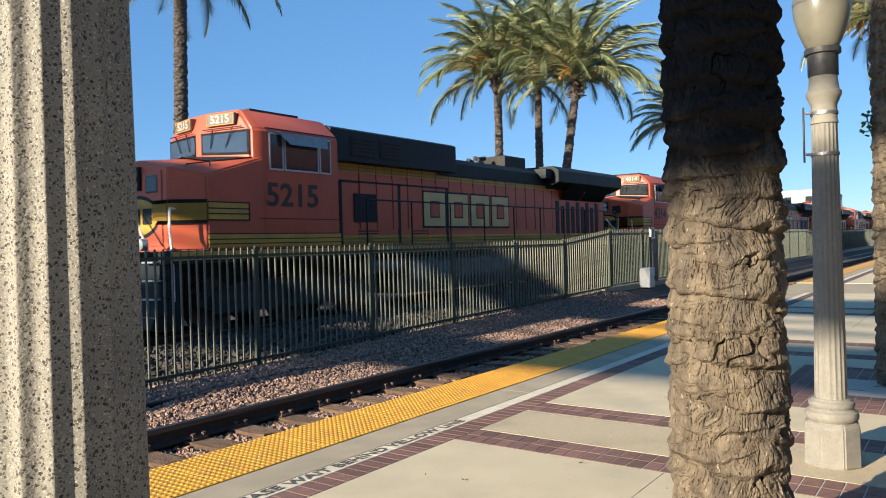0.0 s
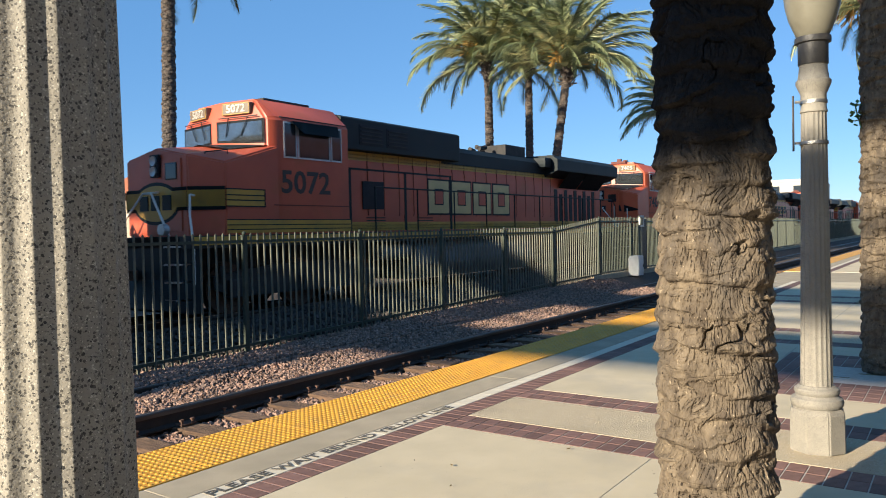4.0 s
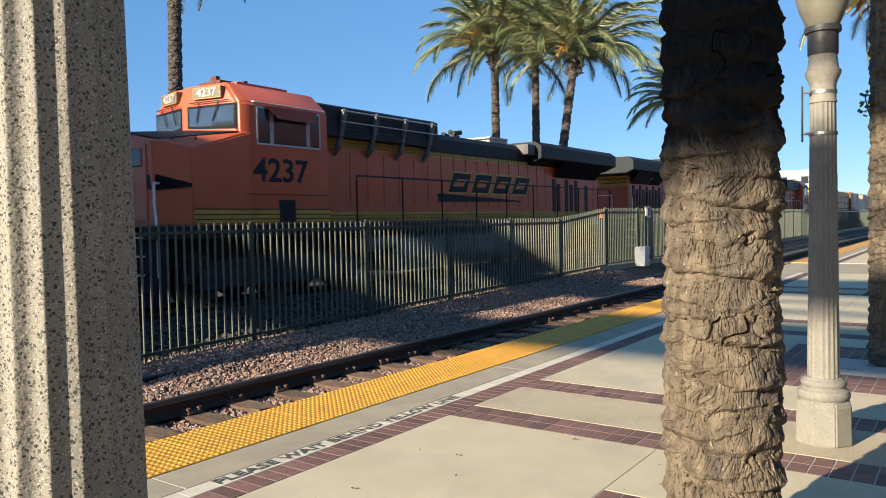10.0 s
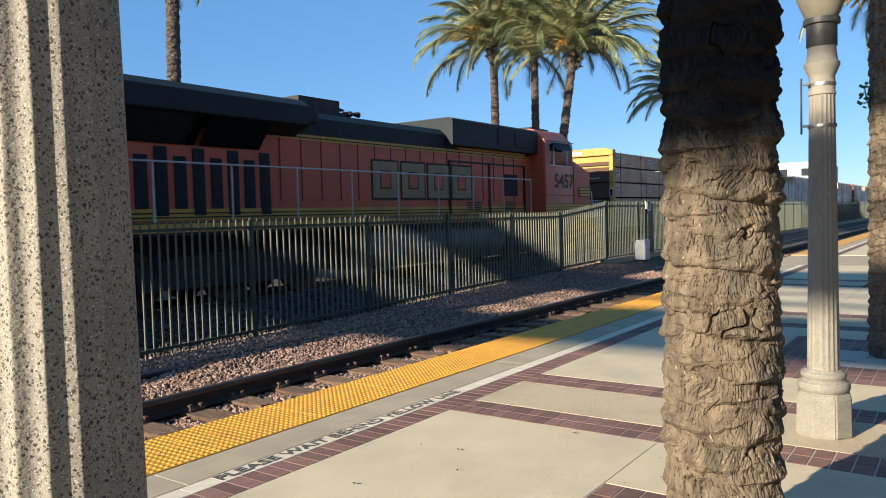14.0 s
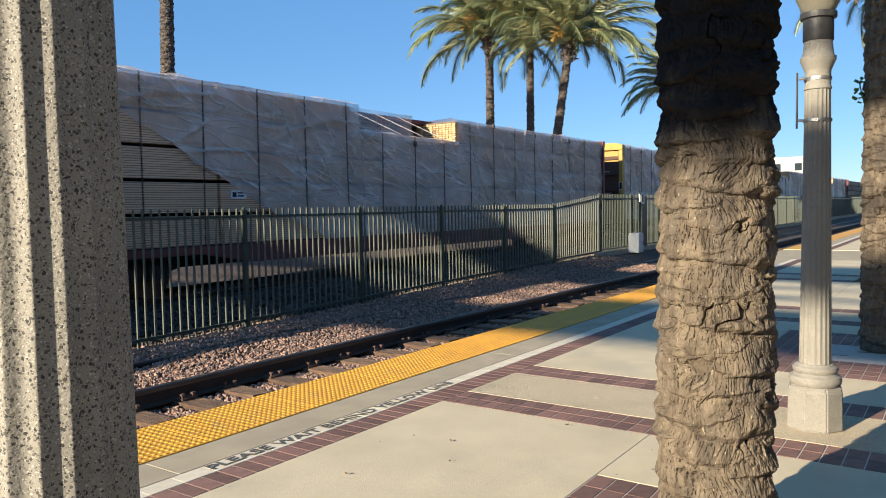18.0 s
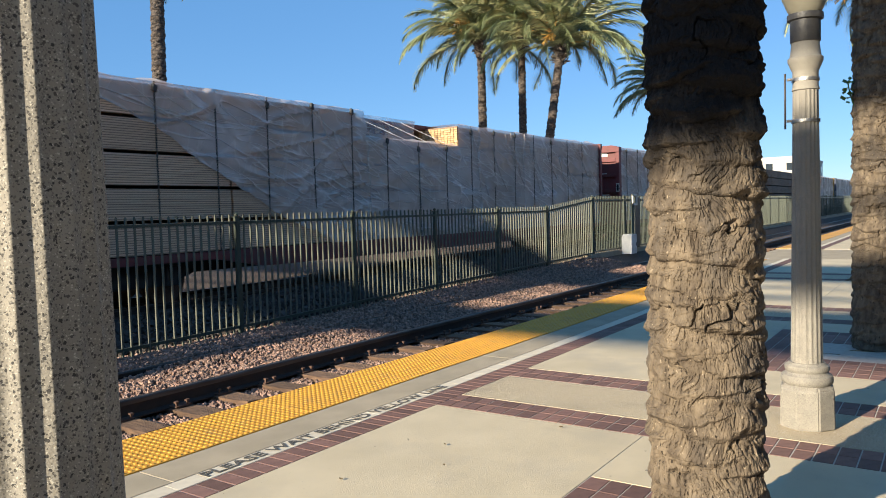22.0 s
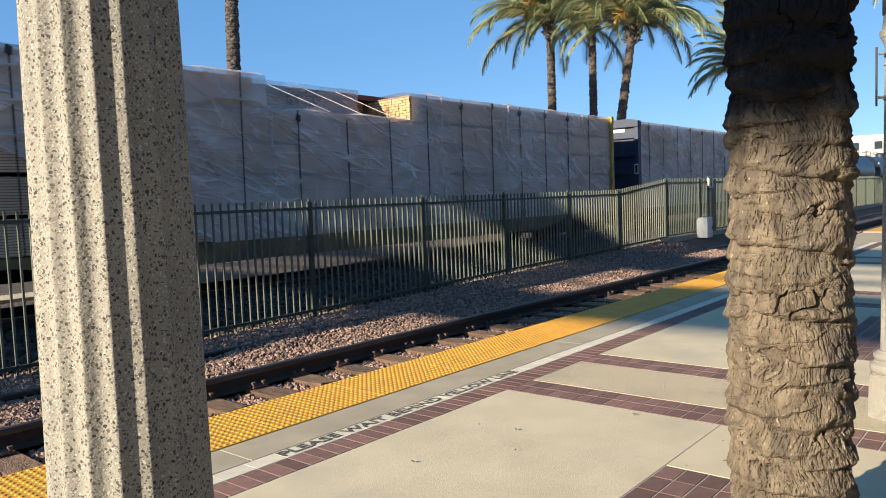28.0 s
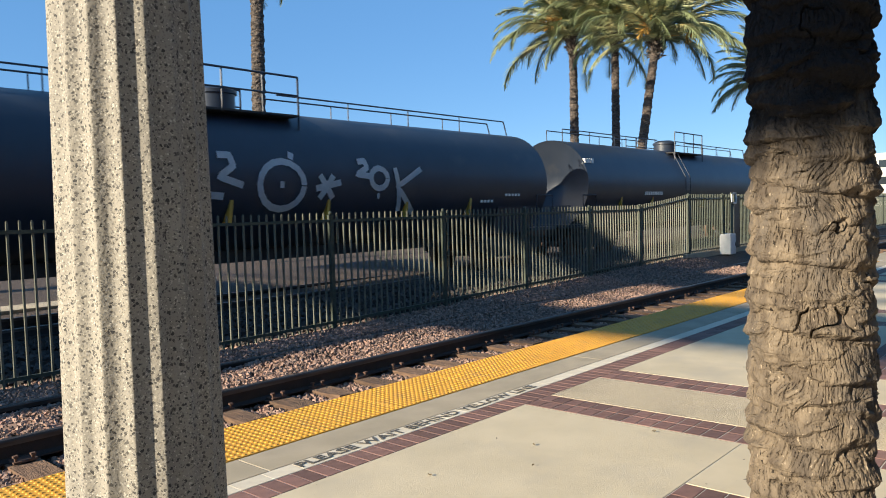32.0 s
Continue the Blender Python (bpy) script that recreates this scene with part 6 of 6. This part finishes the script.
def wrap_sheet(car, cuts, low, zt4, zt5, z0, notch, torn, rnd):
    """The plastic over the near stacks: a wrinkled sheet that hangs over the side and laps onto the top."""
    for (xa, xb, zt) in ((cuts[0], low[0] + 0.25, zt5), (low[0] + 0.2, low[1] + 0.05, zt4 if notch else zt5), (low[1], cuts[-1] + 0.1, zt5)):
        fine = torn and xa < 3
        nx, nz = int((xb - xa) / (0.055 if fine else 0.11)), (56 if fine else 26)
        bm = B()
        rows = []
        sd = rnd.uniform(0, 50)
        for j in range(nz + 7):
            row = []
            for i in range(nx + 1):
                x = xa + (xb - xa) * i / nx
                if j <= nz:
                    foot = z0 - 0.12
                    if fine:
                        foot = max(foot, zt - 0.02 - max(0.0, x - xa - 0.3) * 0.50 + 0.22 * noise.noise((x * 0.7, 2.0, sd)) + 0.03 * noise.noise((x * 5, 7.0, sd)))
                        foot = min(foot, zt - 0.1)
                    z = foot + (zt + 0.03 - foot) * j / nz
                    y = -1.425
                    if j == 0:
                        z += 0.10 * noise.noise((x * 1.3, sd, 0))
                    # tier joints pull the sheet in; folds run down from the straps
                    tj = ((z - 0.97) / 0.62) % 1.0
                    y += 0.02 * (1 if (tj < 0.07 or tj > 0.94) else 0)
                    f = abs(noise.noise((x * 1.1 + z * 0.9, z * 0.5, sd)))
                    y -= 0.11 * max(0, 0.16 - f) / 0.16 * abs(noise.noise((x * 0.6, z * 0.4, sd + 9)))
                    y -= 0.05 * max(0.0, 0.1 - abs(noise.noise((x * 0.5 - z * 0.8, z * 1.2, sd + 20)))) / 0.1
                    y -= 0.012 * noise.noise((x * 5, z * 5, sd))
                else:
                    u = (j - nz) / 6
                    y = -1.425 + 1.3 * u
                    z = zt + 0.03 + 0.10 * (1 - u) * (0.5 + noise.noise((x * 1.5, u, sd))) + 0.05 * abs(noise.noise((x * 0.7, 3, sd)))
                row.append(bm.verts.new((x, y, z)))
            rows.append(row)
        for j in range(nz + 6):
            for i in range(nx):
                bm.faces.new((rows[j][i], rows[j][i + 1], rows[j + 1][i + 1], rows[j + 1][i]))
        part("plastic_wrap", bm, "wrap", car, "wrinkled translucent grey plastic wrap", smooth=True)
    if notch:
        # loose plastic hanging in the gap of the top tier
        bm = B()
        xa, xb = low[0] - 0.05, low[1] - 0.75
        g = []
        for i in range(33):
            x = xa + (xb - xa) * i / 32
            col = []
            for j in range(13):
                v = j / 12
                y = -1.12 + 0.68 * v ** 0.6 + 0.10 * noise.noise((x * 1.4, v * 2, 3.0 + low[0])) + 0.5 * (i / 32) ** 3 * (1 - v)
                z = zt4 + 0.02 + (zt5 + 0.12 - zt4) * v + 0.05 * noise.noise((x * 1.1, v, 8.0))
                col.append(bm.verts.new((x, y, z)))
            g.append(col)
        for i in range(32):
            for j in range(12):
                bm.faces.new((g[i][j], g[i + 1][j], g[i + 1][j + 1], g[i][j + 1]))
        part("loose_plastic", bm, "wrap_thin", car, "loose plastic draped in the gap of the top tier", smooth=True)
    # thin slanting folds that run down from the straps
    for k in range(24):
        xs = cuts[0] + 0.6 + (cuts[-1] - cuts[0] - 2.2) * (k + rnd.uniform(0.1, 0.9)) / 24
        if torn and xs < cuts[0] + 5.2 or low[0] - 1.2 < xs < low[1] + 0.2:
            continue
        top, ln, sl, w = zt5 - rnd.uniform(0.0, 0.9), rnd.uniform(0.8, 2.0), rnd.uniform(0.2, 0.8), rnd.uniform(0.014, 0.04)
        bm = B()
        rows = []
        for j in range(13):
            u = j / 12
            x = xs + sl * ln * u ** 1.3 + 0.05 * noise.noise((xs, u * 3, 2.0))
            z = max(z0, top - ln * u)
            ww = w * (0.3 + math.sin(math.pi * min(0.97, u + 0.03)))
            rows.append([bm.verts.new((x - ww, -1.458, z)), bm.verts.new((x, -1.485, z + ww * 0.6)), bm.verts.new((x + ww, -1.458, z + ww))])
        for p, q in zip(rows, rows[1:]):
            bm.faces.new((p[0], p[1], q[1], q[0]))
            bm.faces.new((p[1], p[2], q[2], q[1]))
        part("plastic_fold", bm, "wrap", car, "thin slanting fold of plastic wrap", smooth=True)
    # bunched laps where two sheets overlap
    zt = zt4 if notch else zt5
    for xx in (low[0] + 0.35, low[1] + 1.1, low[1] + 3.9):
        zz = zt if low[0] < xx < low[1] else zt5
        bm = B()
        n = 26
        l, m_, r = [], [], []
        for j in range(n + 1):
            z = z0 - 0.1 + (zz - z0 + 0.12) * j / n
            w = 0.025 + 0.05 * abs(noise.noise((z * 1.7, xx, 1.0)))
            o = 0.10 * noise.noise((z * 0.8, xx, 4.0))
            l.append(bm.verts.new((xx + o - w, -1.445, z)))
            m_.append(bm.verts.new((xx + o, -1.475 - 0.03 * noise.noise((z * 4, xx, 7.0)), z)))
            r.append(bm.verts.new((xx + o + w, -1.445, z)))
        for j in range(n):
            bm.faces.new((l[j], m_[j], m_[j + 1], l[j + 1]))
            bm.faces.new((m_[j], r[j], r[j + 1], m_[j + 1]))
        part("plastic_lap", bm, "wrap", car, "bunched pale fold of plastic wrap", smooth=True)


def arc_ring(bm, x, r, cz, n=40):
    return [bm.verts.new((x, r * math.cos(2 * math.pi * i / n), cz + r * math.sin(2 * math.pi * i / n))) for i in range(n)]


def tank_car(x0, length, marks, label):
    """A black tank car: domed barrel, saddles, walkway with rails round the valve housing."""
    car = empty("tank_car", x0, MAIN_Y, -0.2)
    tagged(car, label, "tank car", group="tank cars of the train")
    r, cz = 1.43, 2.36
    xa, xb = 1.15, length - 1.15
    bm = B()
    rings = []
    for q in range(9):
        a = q / 8 * math.pi / 2
        rings.append(arc_ring(bm, xa + 0.75 * (1 - math.sin(a)), max(0.02, r * math.sin(min(1.0, 0.02 + q / 8) * math.pi / 2) ** 0.85), cz))
    for q in range(1, 12):
        rings.append(arc_ring(bm, xa + 0.75 + (xb - xa - 1.5) * q / 12, r, cz))
    for q in range(8, -1, -1):
        a = q / 8 * math.pi / 2
        rings.append(arc_ring(bm, xb - 0.75 * (1 - math.sin(a)), max(0.02, r * math.sin(min(1.0, 0.02 + q / 8) * math.pi / 2) ** 0.85), cz))
    for p, q in zip(rings, rings[1:]):
        for i in range(40):
            bm.faces.new((p[i], p[(i + 1) % 40], q[(i + 1) % 40], q[i]))
    bm.faces.new(rings[0])
    bm.faces.new(rings[-1])
    part("barrel", bm, "tank_black", car, "dusty black tank barrel", smooth=True)
    part("centre_sill", box(B(), 0.7, length - 0.7, -0.33, 0.33, 0.72, 1.02), "underframe", car)
    for xe in (2.4, length - 2.4):
        part("saddle", prism(B(), [(-1.1, 0.98), (1.1, 0.98), (1.3, 1.7), (-1.3, 1.7)], "x", xe - 0.9, xe + 0.9), "tank_black", car)
        truck(car, xe, (-0.89, 0.89), 0.46)
    coupler(car, 0, 1)
    coupler(car, length, -1)
    for xe, d in ((0.75, 1), (length - 0.75, -1)):
        part("end_platform", box(B(), min(xe, xe + d * 1.2), max(xe, xe + d * 1.2), -1.45, 1.45, 1.02, 1.10), "tank_black", car)
        for s in (-1, 1):
            part("end_rail", pipe(B(), [(xe + d * 0.1, s * 1.4, 1.1), (xe + d * 0.1, s * 1.4, 2.0), (xe + d * 0.9, s * 1.4, 2.0), (xe + d * 0.9, s * 1.4, 1.1)], 0.018), "tank_black", car)
    c = length / 2
    top = cz + r
    part("valve_housing", lathe(B(), [(0.42, top - 0.08), (0.42, top + 0.26), (0.46, top + 0.27), (0.46, top + 0.34), (0.3, top + 0.42)], 24, c, 0), "tank_black", car, smooth=True)
    part("walkway", box(box(B(), c - 1.3, c + 1.3, -1.05, -0.55, top - 0.18, top - 0.14), c - 1.3, c + 1.3, 0.55, 1.05, top - 0.18, top - 0.14), "underframe", car)
    for s in (-1, 1):
        g = B()
        y = s * 1.02
        pipe(g, [(c - 1.3, y, top - 0.55), (c - 1.3, y, top + 0.62), (c + 1.3, y, top + 0.62), (c + 1.3, y, top - 0.55)], 0.022)
        pipe(g, [(c - 1.3, y, top + 0.25), (c + 1.3, y, top + 0.25)], 0.018)
        for q in (-0.45, 0.45):
            rod(g, (c + q, y, top - 0.2), (c + q, y, top + 0.62), 0.018)
        part("guard_rail", g, "tank_black", car)
        ld = B()
        for q in (-0.2, 0.2):
            pipe(ld, [(c - 1.3 + q, y, top - 0.15), (c - 1.3 + q, s * 1.53, cz + 0.3), (c - 1.3 + q, s * 1.53, 1.0)], 0.016)
        for q in range(9):
            rod(ld, (c - 1.5, s * 1.53, 1.1 + 0.22 * q), (c - 1.1, s * 1.53, 1.1 + 0.22 * q), 0.012)
        part("ladder", ld, "tank_black", car)
        lr = B()
        pipe(lr, [(xa + 0.35, s * 0.30, top - 0.05), (xa + 0.35, s * 0.30, top + 0.36), (c - 1.3, s * 0.30, top + 0.36)], 0.018)
        pipe(lr, [(c + 1.3, s * 0.30, top + 0.36), (xb - 0.5, s * 0.30, top + 0.36), (xb - 0.35, s * 0.30, top - 0.02)], 0.018)
        for q in range(1, 4):
            for b_ in (xa + 0.35 + (c - 1.3 - xa - 0.35) * q / 4, c + 1.3 + (xb - 0.5 - c - 1.3) * q / 4):
                rod(lr, (b_, s * 0.3, top - 0.05), (b_, s * 0.3, top + 0.36), 0.014)
        part("top_rail", lr, "tank_black", car, "long thin rail along the top")
    def on_barrel(z):
        return -math.sqrt(max(0.01, r * r - (z - cz) ** 2)) - 0.006
    for k in range(int((length - 5) / 2.3)):
        x = 3.3 + 2.3 * k
        part("reflector", prism(B(), [(x, 1.50), (x + 0.07, 1.50), (x + 0.13, 1.95), (x + 0.06, 1.95)], "y", on_barrel(1.9) - 0.004, on_barrel(1.5) + 0.01), "yellow", car, "yellow reflective stripe")
    for (x, z, w, h) in marks:
        bm = B()
        n = max(1, int(w / 0.14))
        for i in range(n):
            box(bm, x + 0.14 * i, x + 0.14 * i + 0.10, on_barrel(z) - 0.006, on_barrel(z + h) + 0.02, z, z + h)
        part("stencil_bar", bm, "white_paint", car, "pale stencilled marking")
    return car, on_barrel


def stroke(pts, w):
    """Both edges of a painted line through points of x and z."""
    pts = [Vector(p) for p in pts]
    closed = (pts[0] - pts[-1]).length < 0.08
    out = []
    for i, p in enumerate(pts):
        a = pts[i - 1] if i else (pts[-2] if closed else p)
        b = pts[i + 1] if i + 1 < len(pts) else (pts[1] if closed else p)
        d = (b - a).normalized()
        n = Vector((-d.y, d.x)) * w / 2
        out.append((p + n, p - n))
    return out


def scrawl(car, wall_y):
    """White spray-painted strokes along the barrel's side: loops, crossed lines, a ring with a dot."""
    o = -0.10
    lines = [[(8.35, 2.55), (8.1, 2.5), (8.0, 2.35), (8.25, 2.25), (8.3, 2.1), (7.95, 2.0)], [(8.75, 2.6), (8.7, 1.95)], [(9.2, 2.55), (8.75, 2.25), (9.25, 1.95)],
             [(9.65, 2.55), (9.55, 2.05), (10.2, 2.0)], [(10.1, 2.75), (10.35, 2.75), (10.4, 2.55), (10.1, 2.35), (10.6, 2.2)],
             [(12.4, 2.42), (12.75, 1.95)], [(12.75, 2.42), (12.4, 1.95)], [(12.3, 2.15), (12.95, 2.28)],
             [(13.45, 2.72), (13.65, 2.75), (13.7, 2.6), (13.4, 2.45), (13.8, 2.42)], [(14.55, 2.62), (14.75, 1.65)], [(15.4, 2.62), (14.6, 2.2), (15.25, 1.6)],
             [(11.42, 2.22), (11.52, 2.22)], [(14.0, 2.0), (14.08, 2.0)], [(11.75, 2.85), (11.7, 2.72)]]
    ring = [(11.48 + 0.52 * math.cos(a * 0.39), 2.21 + 0.46 * math.sin(a * 0.39)) for a in range(17)]
    small = [(14.05 + 0.25 * math.cos(a * 0.52), 2.38 + 0.22 * math.sin(a * 0.52)) for a in range(13)]
    for pts in lines + [ring, small]:
        bm = B()
        # short steps, so that the line follows the round side
        pts = [Vector(a).lerp(Vector(b), k / 6) for a, b in zip(pts, pts[1:]) for k in range(6)] + [Vector(pts[-1])]
        edge = [[bm.verts.new((q.x, wall_y(q.y) - 0.02, q.y)) for q in pair] for pair in stroke([(x + o, z) for x, z in pts], 0.13)]
        for p, q in zip(edge, edge[1:]):
            bm.faces.new((p[0], q[0], q[1], p[1]))
        bmesh.ops.solidify(bm, geom=bm.faces[:], thickness=0.006)
        part("paint_stroke", bm, "graffiti", car, "white sprayed line")


# front coupler of each vehicle at t = 0
PITCH = 22.3
FIRST = 2.65
train = []
for i, (num, sty, turned) in enumerate((("5215", 1, False), ("4314", 1, False), ("5072", 1, False), ("7405", 2, False), ("7179", 2, False), ("4237", 2, False), ("4030", 1, True), ("5457", 1, True))):
    train.append(locomotive(num, sty, FIRST + PITCH * i + {6: 0.8, 7: 0.6}.get(i, 0), turned))
CARS = FIRST + PITCH * 8
x = CARS
for paint, wrapped, notch, torn, ln, low in (("yellow_steel", False, True, False, 24.6, (7.2, 15.4)), ("red_steel", True, True, True, 24.5, (8.9, 13.3)), ("yellow_steel", True, True, False, 24.5, (8.9, 13.3)),
                                             ("red_steel", True, True, True, 24.5, (8.9, 13.3)), ("red_steel", True, True, False, 24.5, (8.9, 13.3)), ("red_steel", False, False, False, 20.65, (8.9, 12.6)),
                                             ("yellow_steel", True, True, True, 24.3, (9.0, 13.4)), ("blue_steel", True, False, False, 24.4, (8.9, 13.3))):
    train.append(lumber_car(x, paint, wrapped, notch, torn, ln, low))
    x += ln
tank, wall_y = tank_car(x, 21.7, [(1.5, 2.75, 0.7, 0.13), (1.5, 2.55, 0.6, 0.08), (5.0, 1.95, 1.5, 0.2), (18.6, 1.98, 0.8, 0.1), (17.6, 1.82, 0.7, 0.1)], "dusty black tank car with white painted scrawl")
scrawl(tank, wall_y)
train.append(tank)
x += 21.7
t2, _ = tank_car(x, 19.2, [(1.2, 3.0, 0.7, 0.14), (5.0, 2.0, 1.5, 0.2)], "dusty black tank car behind another tank car")
train.append(t2)
x += 19.2
t3, _ = tank_car(x, 19.2, [(5.0, 2.0, 1.5, 0.2)], "dusty black tank car at the end of view")
train.append(t3)


def motions():
    for ob in train:
        start = ob.location.copy()
        turn = math.degrees(ob.rotation_euler.z)
        walk(ob, [(t, pose(start.x - shift(t), start.y, start.z, 0, 0, turn)) for t in (0, 4, 8, 12, 16, 20, 24, 28, 32)])


motions()
